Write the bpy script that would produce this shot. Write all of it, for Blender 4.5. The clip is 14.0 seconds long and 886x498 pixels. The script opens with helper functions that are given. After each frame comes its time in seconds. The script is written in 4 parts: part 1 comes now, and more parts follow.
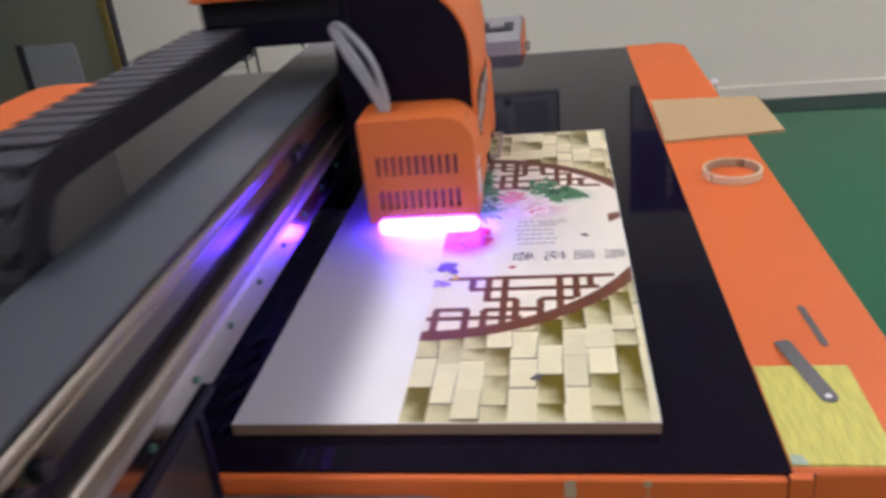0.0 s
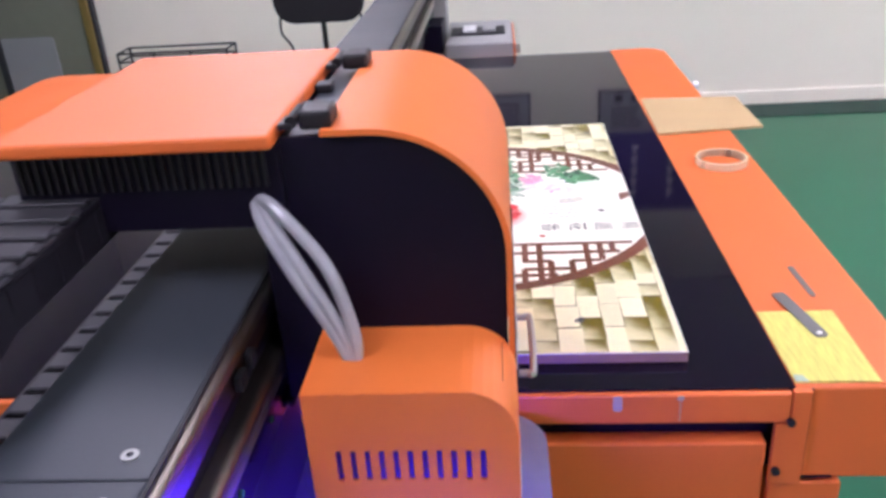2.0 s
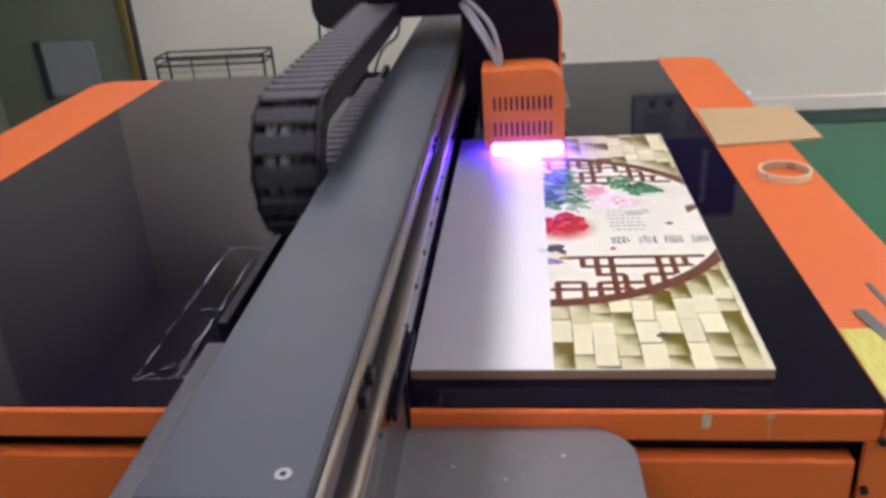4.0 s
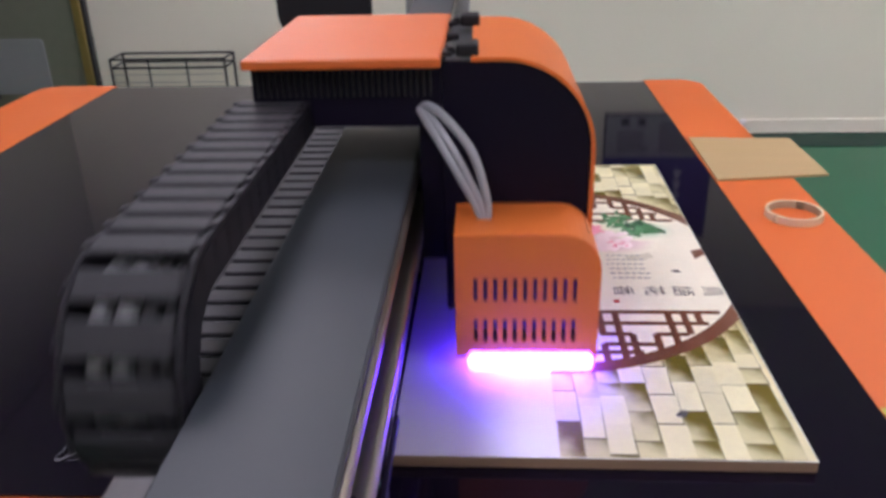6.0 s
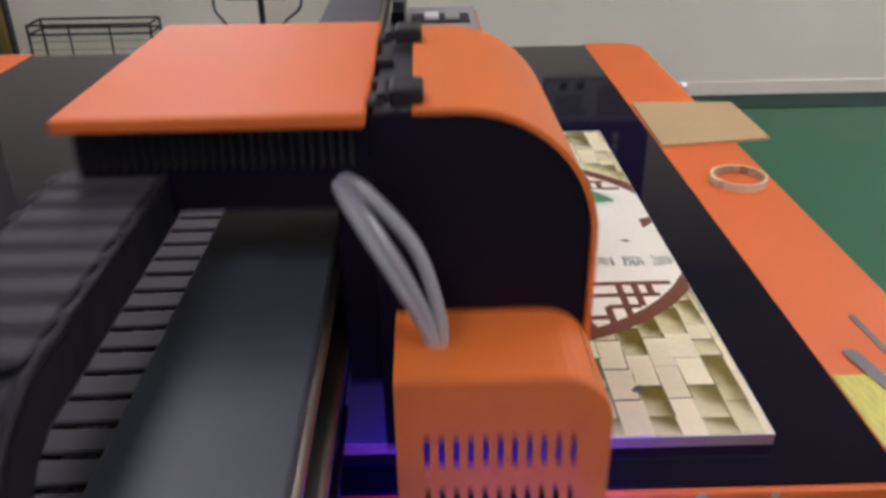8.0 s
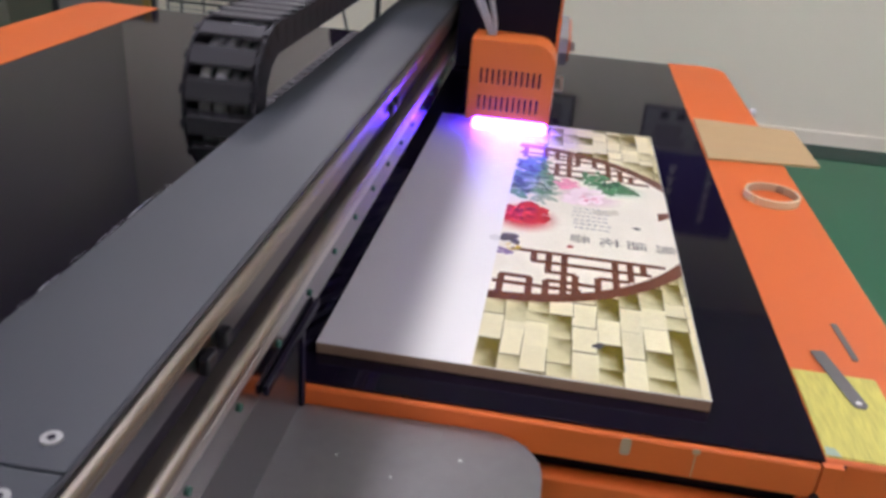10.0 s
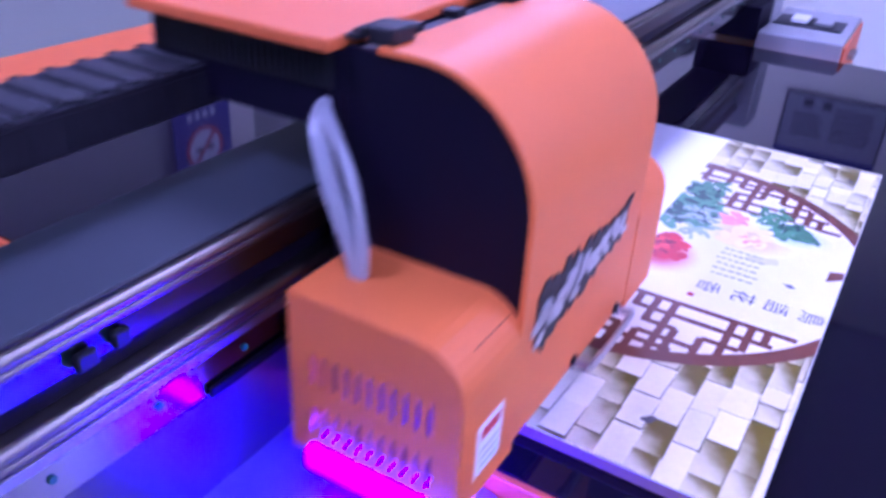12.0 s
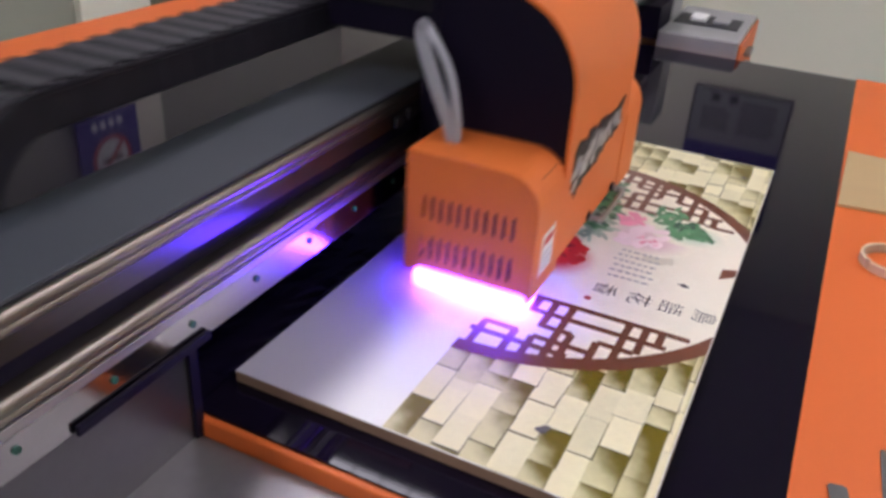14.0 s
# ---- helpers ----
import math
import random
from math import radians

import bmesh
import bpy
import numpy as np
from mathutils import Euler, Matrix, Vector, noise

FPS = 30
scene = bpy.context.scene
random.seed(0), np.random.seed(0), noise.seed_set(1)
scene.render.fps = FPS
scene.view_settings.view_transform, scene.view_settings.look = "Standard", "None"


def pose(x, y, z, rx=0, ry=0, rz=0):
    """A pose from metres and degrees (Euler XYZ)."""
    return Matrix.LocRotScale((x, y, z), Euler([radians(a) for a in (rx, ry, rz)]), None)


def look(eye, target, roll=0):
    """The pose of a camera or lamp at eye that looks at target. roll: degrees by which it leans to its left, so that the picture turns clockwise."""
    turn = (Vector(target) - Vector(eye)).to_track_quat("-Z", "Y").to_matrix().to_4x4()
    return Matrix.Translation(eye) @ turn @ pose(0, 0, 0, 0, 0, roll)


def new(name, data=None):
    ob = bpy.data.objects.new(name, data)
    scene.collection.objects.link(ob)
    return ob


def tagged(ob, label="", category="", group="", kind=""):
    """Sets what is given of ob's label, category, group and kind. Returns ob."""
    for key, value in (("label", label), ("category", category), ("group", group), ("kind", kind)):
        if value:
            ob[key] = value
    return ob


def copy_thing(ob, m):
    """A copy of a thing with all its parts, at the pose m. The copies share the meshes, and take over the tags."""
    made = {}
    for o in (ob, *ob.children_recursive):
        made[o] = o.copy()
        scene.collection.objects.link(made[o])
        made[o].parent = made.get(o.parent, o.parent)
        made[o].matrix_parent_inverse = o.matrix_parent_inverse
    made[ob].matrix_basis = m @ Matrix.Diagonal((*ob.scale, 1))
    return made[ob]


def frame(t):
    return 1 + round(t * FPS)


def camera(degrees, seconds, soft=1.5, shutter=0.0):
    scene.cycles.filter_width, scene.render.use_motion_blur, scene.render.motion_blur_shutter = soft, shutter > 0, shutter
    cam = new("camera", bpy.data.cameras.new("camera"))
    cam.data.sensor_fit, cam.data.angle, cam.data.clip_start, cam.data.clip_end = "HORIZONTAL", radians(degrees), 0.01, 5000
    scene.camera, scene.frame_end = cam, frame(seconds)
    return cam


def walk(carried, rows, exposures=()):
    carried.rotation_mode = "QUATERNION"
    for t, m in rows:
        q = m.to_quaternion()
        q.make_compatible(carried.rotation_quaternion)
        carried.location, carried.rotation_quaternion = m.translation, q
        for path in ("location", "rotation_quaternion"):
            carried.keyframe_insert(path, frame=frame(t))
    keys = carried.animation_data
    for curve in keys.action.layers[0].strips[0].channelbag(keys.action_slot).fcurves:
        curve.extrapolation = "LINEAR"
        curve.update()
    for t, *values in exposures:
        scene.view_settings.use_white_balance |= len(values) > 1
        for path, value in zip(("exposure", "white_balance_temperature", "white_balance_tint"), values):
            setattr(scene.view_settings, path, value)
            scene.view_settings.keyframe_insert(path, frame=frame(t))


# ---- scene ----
cam = camera(56.8, 14.0, soft=3.3, shutter=0.5)
# stops, kelvin and tint: the picture darkens while it looks at white things and turns violet while the lamp is bare
EXPOSURES = [(0, -0.8, 5950, 20), (1.5, -0.6, 5950, 21), (2.0, -0.1, 5650, 27), (2.4, -0.1, 4900, 46), (3.0, -0.3, 5950, 21), (4.0, -0.6, 5950, 21), (6.5, -0.85, 6000, 20), (7.0, -0.95, 6100, 19), (9.5, -0.75, 6000, 21), (10.5, -0.7, 6000, 20),
             (11.4, -0.6, 5850, 22), (12.0, -0.35, 4300, 68), (12.4, -0.7, 5900, 20), (13.2, -0.85, 6050, 20), (14, -0.85, 6050, 20)]
PATH = [
    (0, (-0.092, -0.677, 1.442), (-0.38, 1.108, 0.587), -6.0),
    (0.5, (-0.18, -0.82, 1.462), (-0.449, 0.994, 0.665), -5.7),
    (1, (-0.238, -0.886, 1.472), (-0.381, 0.932, 0.65), -5.0),
    (1.5, (-0.227, -0.858, 1.468), (-0.422, 0.938, 0.608), -4.8),
    (2, (-0.209, -0.864, 1.476), (-0.381, 0.936, 0.621), -3.9),
    (2.5, (-0.217, -0.851, 1.471), (-0.34, 0.952, 0.614), -3.5),
    (3, (-0.254, -0.834, 1.479), (-0.447, 0.957, 0.609), -4.1),
    (3.5, (-0.27, -0.835, 1.493), (-0.486, 0.956, 0.629), -4.3),
    (4, (-0.292, -0.871, 1.498), (-0.509, 0.928, 0.651), -4.0),
    (4.2, (-0.299, -0.891, 1.493), (-0.546, 0.922, 0.687), -3.5),
    (6.3, (-0.347, -0.672, 1.483), (-0.433, 1.136, 0.633), -1.6),
    (6.5, (-0.351, -0.66, 1.481), (-0.402, 1.137, 0.604), -2.0),
    (7, (-0.353, -0.655, 1.48), (-0.324, 1.124, 0.566), -1.1),
    (9.5, (-0.3, -0.702, 1.457), (-0.354, 1.078, 0.546), 1.7),
    (10, (-0.218, -0.777, 1.444), (-0.432, 1.005, 0.561), 4.7),
    (10.5, (-0.179, -0.788, 1.462), (-0.492, 0.975, 0.571), 4.3),
    (11, (-0.092, -0.712, 1.467), (-0.621, 0.993, 0.565), 4.4),
    (11.5, (-0.029, -0.625, 1.469), (-0.88, 0.904, 0.499), 4.0),
    (12, (0.013, -0.596, 1.467), (-0.864, 0.916, 0.495), 3.3),
    (12.5, (0.042, -0.567, 1.479), (-0.752, 1.003, 0.529), 3.9),
    (13, (0.048, -0.556, 1.477), (-0.691, 1.039, 0.524), 3.7),
    (13.5, (0.045, -0.551, 1.477), (-0.674, 1.055, 0.527), 3.6),
    (14, (0.04, -0.554, 1.474), (-0.688, 1.04, 0.51), 3.8),
]
walk(cam, [(t, look(eye, target, roll)) for t, eye, target, roll in PATH], exposures=EXPOSURES)

# ---- light ----
world = bpy.data.worlds.new("world")
scene.world = world
world.use_nodes = True
sky = world.node_tree.nodes.new("ShaderNodeTexSky")
sky.sky_type, sky.sun_disc, sky.sun_elevation, sky.sun_rotation = "NISHITA", False, 0.7, 2.0
world.node_tree.links.new(sky.outputs[0], world.node_tree.nodes["Background"].inputs[0])
world.node_tree.nodes["Background"].inputs[1].default_value = 0.05

LIGHT_POWER = 10.0          # watts of each ceiling panel
UV_POWER = 120.0             # radiance of the curing lamp


# ---- materials ----
def material(name, color, rough=0.5, metal=0.0, vary=0.06, scale=30.0, bump=0.02, coat=0.0, spec=0.5, stains=0.05, island=0.0, piece=0.0, stretch=(1, 1, 1), sheen_scale=4.0):
    """A painted, moulded or metal surface with grain, larger stains and fine relief."""
    m = bpy.data.materials.new(name)
    m.use_nodes = True
    n, l = m.node_tree.nodes, m.node_tree.links
    b = n["Principled BSDF"]
    b.inputs["Metallic"].default_value = metal
    b.inputs["Coat Weight"].default_value = coat
    b.inputs["Specular IOR Level"].default_value = spec
    at = n.new("ShaderNodeTexCoord")
    mp = n.new("ShaderNodeMapping")
    mp.inputs["Scale"].default_value = stretch
    l.new(at.outputs["Object"], mp.inputs[0])
    fine, big = n.new("ShaderNodeTexNoise"), n.new("ShaderNodeTexNoise")
    fine.inputs["Scale"].default_value, fine.inputs["Detail"].default_value = scale, 5
    big.inputs["Scale"].default_value, big.inputs["Detail"].default_value = sheen_scale, 3
    l.new(mp.outputs[0], fine.inputs[0])
    l.new(mp.outputs[0], big.inputs[0])
    add = n.new("ShaderNodeMath")
    add.operation = "MULTIPLY_ADD"
    add.inputs[1].default_value, add.inputs[2].default_value = vary * 2, 1 - vary
    l.new(fine.outputs[0], add.inputs[0])
    add2 = n.new("ShaderNodeMath")
    add2.operation = "MULTIPLY_ADD"
    add2.inputs[1].default_value = stains * 2
    l.new(big.outputs[0], add2.inputs[0])
    l.new(add.outputs[0], add2.inputs[2])
    last = add2
    if island or piece:
        if island:
            src = n.new("ShaderNodeNewGeometry").outputs["Random Per Island"]
        else:
            src = n.new("ShaderNodeObjectInfo").outputs["Random"]
        add3 = n.new("ShaderNodeMath")
        add3.operation = "MULTIPLY_ADD"
        add3.inputs[1].default_value = (island or piece)
        l.new(src, add3.inputs[0])
        l.new(last.outputs[0], add3.inputs[2])
        last = add3
    mix = n.new("ShaderNodeVectorMath")
    mix.operation = "SCALE"
    mix.inputs[0].default_value = color
    l.new(last.outputs[0], mix.inputs["Scale"])
    l.new(mix.outputs[0], b.inputs["Base Color"])
    r = n.new("ShaderNodeMath")
    r.operation = "MULTIPLY_ADD"
    r.inputs[1].default_value, r.inputs[2].default_value = 0.16 * min(1, rough * 3), max(0.02, rough - 0.08 * min(1, rough * 3))
    l.new(big.outputs[0], r.inputs[0])
    l.new(r.outputs[0], b.inputs["Roughness"])
    if bump:
        bp = n.new("ShaderNodeBump")
        bp.inputs["Strength"].default_value, bp.inputs["Distance"].default_value = bump, 0.002
        l.new(fine.outputs[0], bp.inputs["Height"])
        l.new(bp.outputs[0], b.inputs["Normal"])
    return m


def emitter(name, color, strength):
    m = bpy.data.materials.new(name)
    m.use_nodes = True
    b = m.node_tree.nodes["Principled BSDF"]
    b.inputs["Base Color"].default_value = (0.02, 0.02, 0.02, 1)
    b.inputs["Emission Color"].default_value = (*color, 1)
    b.inputs["Emission Strength"].default_value = strength
    return m


ORANGE = material("orange_powder_coat", (0.65, 0.133, 0.021), 0.5, vary=0.05, scale=420, bump=0.06, stains=0.05)
ORANGE_SHELL = material("orange_gloss_shell", (0.69, 0.160, 0.026), 0.5, vary=0.03, scale=200, bump=0.02, stains=0.03)
BLACK_GLASS = material("black_glass", (0.006, 0.004, 0.010), 0.045, spec=0.20, vary=0.1, scale=60, bump=0.0, stains=0.1)
BLACK_PLATE = material("black_painted_plate", (0.006, 0.004, 0.013), 0.5, spec=0.15, vary=0.2, scale=300, bump=0.03)
BLACK_PLASTIC = material("black_plastic", (0.014, 0.013, 0.016), 0.5, spec=0.35, vary=0.15, scale=250, bump=0.05)
CHAIN_PLASTIC = material("chain_plastic", (0.010, 0.009, 0.013), 0.5, spec=0.22, vary=0.15, scale=200, bump=0.06, piece=0.2)
BEAM_GREY = material("beam_grey_coat", (0.032, 0.037, 0.046), 0.46, spec=0.36, vary=0.05, scale=380, bump=0.05, stains=0.05)
STEEL = material("brushed_steel", (0.42, 0.40, 0.385), 0.42, metal=1.0, vary=0.1, scale=90, bump=0.04, stretch=(6, 0.4, 6))
RAIL_STEEL = material("oiled_rail_steel", (0.24, 0.21, 0.175), 0.34, metal=1.0, vary=0.12, scale=60, bump=0.03, stretch=(8, 0.3, 8), stains=0.1)
PEWTER = material("dull_pewter", (0.40, 0.40, 0.42), 0.4, metal=0.6, vary=0.25, scale=160, bump=0.2, island=0.5)
PLATE_GREY = material("grey_sheet_metal", (0.115, 0.108, 0.114), 0.3, metal=0.85, vary=0.08, scale=90, bump=0.03, stains=0.16)
TRAY_GREY = material("worn_tray_metal", (0.25, 0.24, 0.24), 0.36, metal=0.7, vary=0.12, scale=60, bump=0.03, stains=0.2)
TAPE_STRIP = material("drawn_metal_strip", (0.14, 0.13, 0.15), 0.3, metal=1.0, vary=0.08, scale=70, bump=0.02, stretch=(5, 0.4, 5))
along = TAPE_STRIP.node_tree.nodes.new("ShaderNodeTangent")
along.direction_type, along.axis = "RADIAL", "Y"
TAPE_STRIP.node_tree.nodes["Principled BSDF"].inputs["Anisotropic"].default_value = 0.96
TAPE_STRIP.node_tree.nodes["Principled BSDF"].inputs["Anisotropic Rotation"].default_value = 0.25
TAPE_STRIP.node_tree.links.new(along.outputs[0], TAPE_STRIP.node_tree.nodes["Principled BSDF"].inputs["Tangent"])
STRIP_STEEL = material("ground_steel_strip", (0.36, 0.34, 0.34), 0.13, metal=1.0, vary=0.08, scale=70, bump=0.02, stretch=(5, 0.4, 5))
LID_PLASTIC = material("chain_lid_plastic", (0.026, 0.025, 0.030), 0.58, spec=0.3, vary=0.15, scale=200, bump=0.06, piece=0.15)
PALE_HOSE = material("pale_hose", (0.34, 0.34, 0.36), 0.4, vary=0.1, scale=60)
DARK_STEEL = material("dark_rail_slot", (0.03, 0.025, 0.03), 0.35, metal=0.3, vary=0.2)
BOX_GREY = material("control_box_grey", (0.30, 0.30, 0.29), 0.45, vary=0.05, scale=300, bump=0.04)
HOSE = material("grey_hose", (0.31, 0.31, 0.34), 0.3, vary=0.08, scale=60, coat=0.3)
DARK_HOSE = material("dark_hose", (0.07, 0.07, 0.075), 0.45, vary=0.1, scale=60)
GREEN_PAINT = material("green_screw_paint", (0.015, 0.09, 0.06), 0.5)
WHITE_PLASTIC = material("white_plastic", (0.7, 0.7, 0.68), 0.4, vary=0.03)
CARD = material("cardboard", (0.43, 0.30, 0.14), 0.8, vary=0.07, scale=160, bump=0.1, stains=0.08, stretch=(1, 6, 1))
TAPE = material("masking_tape", (0.72, 0.57, 0.35), 0.6, vary=0.08, scale=300, bump=0.05, stretch=(1, 1, 12))
TAPE_CORE = material("tape_core_card", (0.45, 0.35, 0.23), 0.8, vary=0.15, scale=100)
RULER = material("worn_ruler_steel", (0.18, 0.175, 0.17), 0.42, metal=0.8, vary=0.1, scale=120)
FLOOR = material("green_epoxy", (0.011, 0.118, 0.056), 0.34, spec=0.35, vary=0.06, scale=40, bump=0.02, stains=0.12, sheen_scale=1.5)
FLOOR_EDGE = material("dark_green_floor_edge", (0.004, 0.035, 0.026), 0.45, spec=0.2, vary=0.08, scale=40, bump=0.02, stains=0.1)
WALL = material("wall_paint", (0.90, 0.84, 0.72), 0.75, vary=0.02, scale=220, bump=0.05, stains=0.03, sheen_scale=1.2)
CEIL = material("ceiling_tile", (0.60, 0.59, 0.57), 0.9, vary=0.05, scale=150, bump=0.1)
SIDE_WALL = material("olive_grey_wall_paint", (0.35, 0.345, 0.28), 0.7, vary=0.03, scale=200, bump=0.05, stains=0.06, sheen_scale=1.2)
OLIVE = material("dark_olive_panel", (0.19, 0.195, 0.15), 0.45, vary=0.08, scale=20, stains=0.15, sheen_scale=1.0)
BRASS = material("brass_frame", (0.42, 0.30, 0.10), 0.4, metal=0.7, vary=0.08)
NAVY = material("navy_print", (0.02, 0.013, 0.22), 0.45, vary=0.05, stains=0.1)
PAPER_GREY = material("grey_print", (0.33, 0.33, 0.34), 0.5, vary=0.04)
INK_DARK = material("dark_ink", (0.03, 0.03, 0.035), 0.5)
INK_WHITE = material("white_ink_text", (0.75, 0.75, 0.76), 0.5)
RED_SIGN = material("red_sign_print", (0.5, 0.02, 0.02), 0.5)
MDF = material("mdf_edge", (0.27, 0.17, 0.11), 0.8, vary=0.12, scale=260, bump=0.15)
UV_GLOW = emitter("uv_glow", (0.095, 0.028, 1.0), UV_POWER)
PANEL_GLOW = emitter("ceiling_panel_glow", (1.0, 0.96, 0.965), 18.0)

# printed colours
P_CREAM = material("print_cream", (0.70, 0.645, 0.41), 0.32, vary=0.07, scale=120, bump=0.03, island=0.16, stains=0.06, sheen_scale=25)
P_TAN = material("print_tan", (0.50, 0.45, 0.235), 0.33, vary=0.12, scale=80, bump=0.03, island=0.3, stains=0.12, sheen_scale=30)
P_LINE = material("print_dark_line", (0.10, 0.085, 0.04), 0.35, vary=0.1)
P_BROWN = material("print_wood_brown", (0.155, 0.052, 0.027), 0.32, vary=0.12, scale=90, stains=0.08, sheen_scale=12)
P_RED = material("print_red_petal", (0.50, 0.025, 0.028), 0.35, vary=0.15, scale=60, island=0.3, sheen_scale=30)
P_SCARLET = material("print_scarlet_petal", (0.72, 0.06, 0.05), 0.35, vary=0.15, scale=60, island=0.3)
P_CRIMSON = material("print_crimson_petal", (0.20, 0.008, 0.02), 0.35, vary=0.15, scale=60, island=0.3)
P_PINK = material("print_pink_petal", (0.80, 0.30, 0.42), 0.35, vary=0.1, scale=60, island=0.2)
P_PALE = material("print_pale_petal", (0.84, 0.68, 0.70), 0.35, vary=0.06, scale=60, island=0.1)
P_GREEN = material("print_leaf_green", (0.07, 0.19, 0.085), 0.35, vary=0.2, scale=70, island=0.7, sheen_scale=30)
P_DARKLEAF = material("print_dark_leaf", (0.022, 0.065, 0.04), 0.35, vary=0.2, scale=70, island=0.5)
P_GREEN2 = material("print_grey_leaf", (0.30, 0.38, 0.28), 0.35, vary=0.15, scale=70, island=0.4)
P_INK = material("print_black_ink", (0.11, 0.10, 0.105), 0.4)
P_GREYINK = material("print_grey_ink", (0.42, 0.42, 0.44), 0.4)
P_PURPLE = material("print_violet_bird", (0.32, 0.24, 0.42), 0.4)
P_YELLOW = material("print_yellow_bird", (0.70, 0.50, 0.05), 0.4)


def board_face_material():
    """Raw white panel with a band of white base ink whose left border fades out."""
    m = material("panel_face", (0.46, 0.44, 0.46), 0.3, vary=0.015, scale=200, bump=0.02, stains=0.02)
    n, l = m.node_tree.nodes, m.node_tree.links
    b = n["Principled BSDF"]
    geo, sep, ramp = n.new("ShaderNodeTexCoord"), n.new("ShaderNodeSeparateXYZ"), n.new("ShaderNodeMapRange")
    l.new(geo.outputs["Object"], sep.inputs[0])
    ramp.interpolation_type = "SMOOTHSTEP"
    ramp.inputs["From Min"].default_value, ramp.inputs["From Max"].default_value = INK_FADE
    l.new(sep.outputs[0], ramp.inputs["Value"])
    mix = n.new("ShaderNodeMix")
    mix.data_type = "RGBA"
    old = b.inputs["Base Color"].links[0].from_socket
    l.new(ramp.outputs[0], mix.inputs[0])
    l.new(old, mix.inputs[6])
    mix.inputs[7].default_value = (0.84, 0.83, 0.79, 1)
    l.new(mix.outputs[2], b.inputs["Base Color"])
    return m


def film_material(name, ior):
    m = bpy.data.materials.new(name)
    m.use_nodes = True
    n, l = m.node_tree.nodes, m.node_tree.links
    out, tr, gl, mix = n["Material Output"], n.new("ShaderNodeBsdfTransparent"), n.new("ShaderNodeBsdfGlossy"), n.new("ShaderNodeMixShader")
    tr.inputs[0].default_value = (0.93, 0.93, 0.93, 1)
    gl.inputs["Roughness"].default_value = 0.12
    fr = n.new("ShaderNodeFresnel")
    fr.inputs[0].default_value = ior
    l.new(fr.outputs[0], mix.inputs[0])
    l.new(tr.outputs[0], mix.inputs[1])
    l.new(gl.outputs[0], mix.inputs[2])
    l.new(mix.outputs[0], out.inputs[0])
    return m


FILM = film_material("clear_film", 1.16)
THIN_FILM = film_material("thin_clear_film", 1.05)
# opaque pale grey that stands for glints on the clear film
CREASE_GLINT = material("film_crease_glint", (0.42, 0.42, 0.44), 0.2, vary=0.3, scale=120, bump=0.3)


def pad_material():
    """Yellow paper with rubbed, greenish scuffs along one direction."""
    m = material("yellow_pad", (0.48, 0.44, 0.09), 0.6, vary=0.42, scale=26, stains=0.2, stretch=(9, 1.2, 1), sheen_scale=14, bump=0.05)
    return m


PAD = pad_material()

# ---- building helpers ----
ORIGIN = {}


def thing(name, at, label, category, group="", kind=""):
    ob = new(name)
    ob.location = at
    ob.empty_display_size = 0.05
    ORIGIN[ob] = Vector(at)
    return tagged(ob, label, category, group, kind)


def mesh_of(name, bm, materials):
    me = bpy.data.meshes.new(name)
    bmesh.ops.recalc_face_normals(bm, faces=bm.faces[:])
    bm.to_mesh(me)
    bm.free()
    for m in materials if isinstance(materials, (list, tuple)) else (materials,):
        me.materials.append(m)
    return me


def part(name, bm, mat, parent, label="", smooth=False):
    base = ORIGIN[parent]
    bmesh.ops.translate(bm, verts=bm.verts[:], vec=-base)
    ob = new(name, mesh_of(name, bm, mat))
    ob.parent = parent
    ORIGIN[ob] = base
    if smooth:
        for p in ob.data.polygons:
            p.use_smooth = True
        ob.data.set_sharp_from_angle(angle=radians(35))
    return tagged(ob, label)


def solo(name, bm, mat, label, category, group="", kind="", at=None, smooth=False):
    """A thing that is one mesh."""
    if at is not None:
        bmesh.ops.translate(bm, verts=bm.verts[:], vec=-Vector(at))
    ob = new(name, mesh_of(name, bm, mat))
    if at is not None:
        ob.location = at
    ORIGIN[ob] = Vector(at) if at is not None else Vector((0, 0, 0))
    if smooth:
        for p in ob.data.polygons:
            p.use_smooth = True
        ob.data.set_sharp_from_angle(angle=radians(35))
    return tagged(ob, label, category, group, kind)


def add_box(bm, x0, x1, y0, y1, z0, z1, bevel=0.0, index=0, segments=2):
    m = Matrix.LocRotScale(((x0 + x1) / 2, (y0 + y1) / 2, (z0 + z1) / 2), None, (x1 - x0, y1 - y0, z1 - z0))
    r = bmesh.ops.create_cube(bm, size=1, matrix=m)
    faces = {f for v in r["verts"] for f in v.link_faces}
    for f in faces:
        f.material_index = index
    if bevel:
        edges = list({e for v in r["verts"] for e in v.link_edges})
        bmesh.ops.bevel(bm, geom=edges, offset=bevel, segments=segments, affect="EDGES", profile=0.5)
    return bm


def box(x0, x1, y0, y1, z0, z1, bevel=0.0, segments=2):
    return add_box(bmesh.new(), x0, x1, y0, y1, z0, z1, bevel, 0, segments)


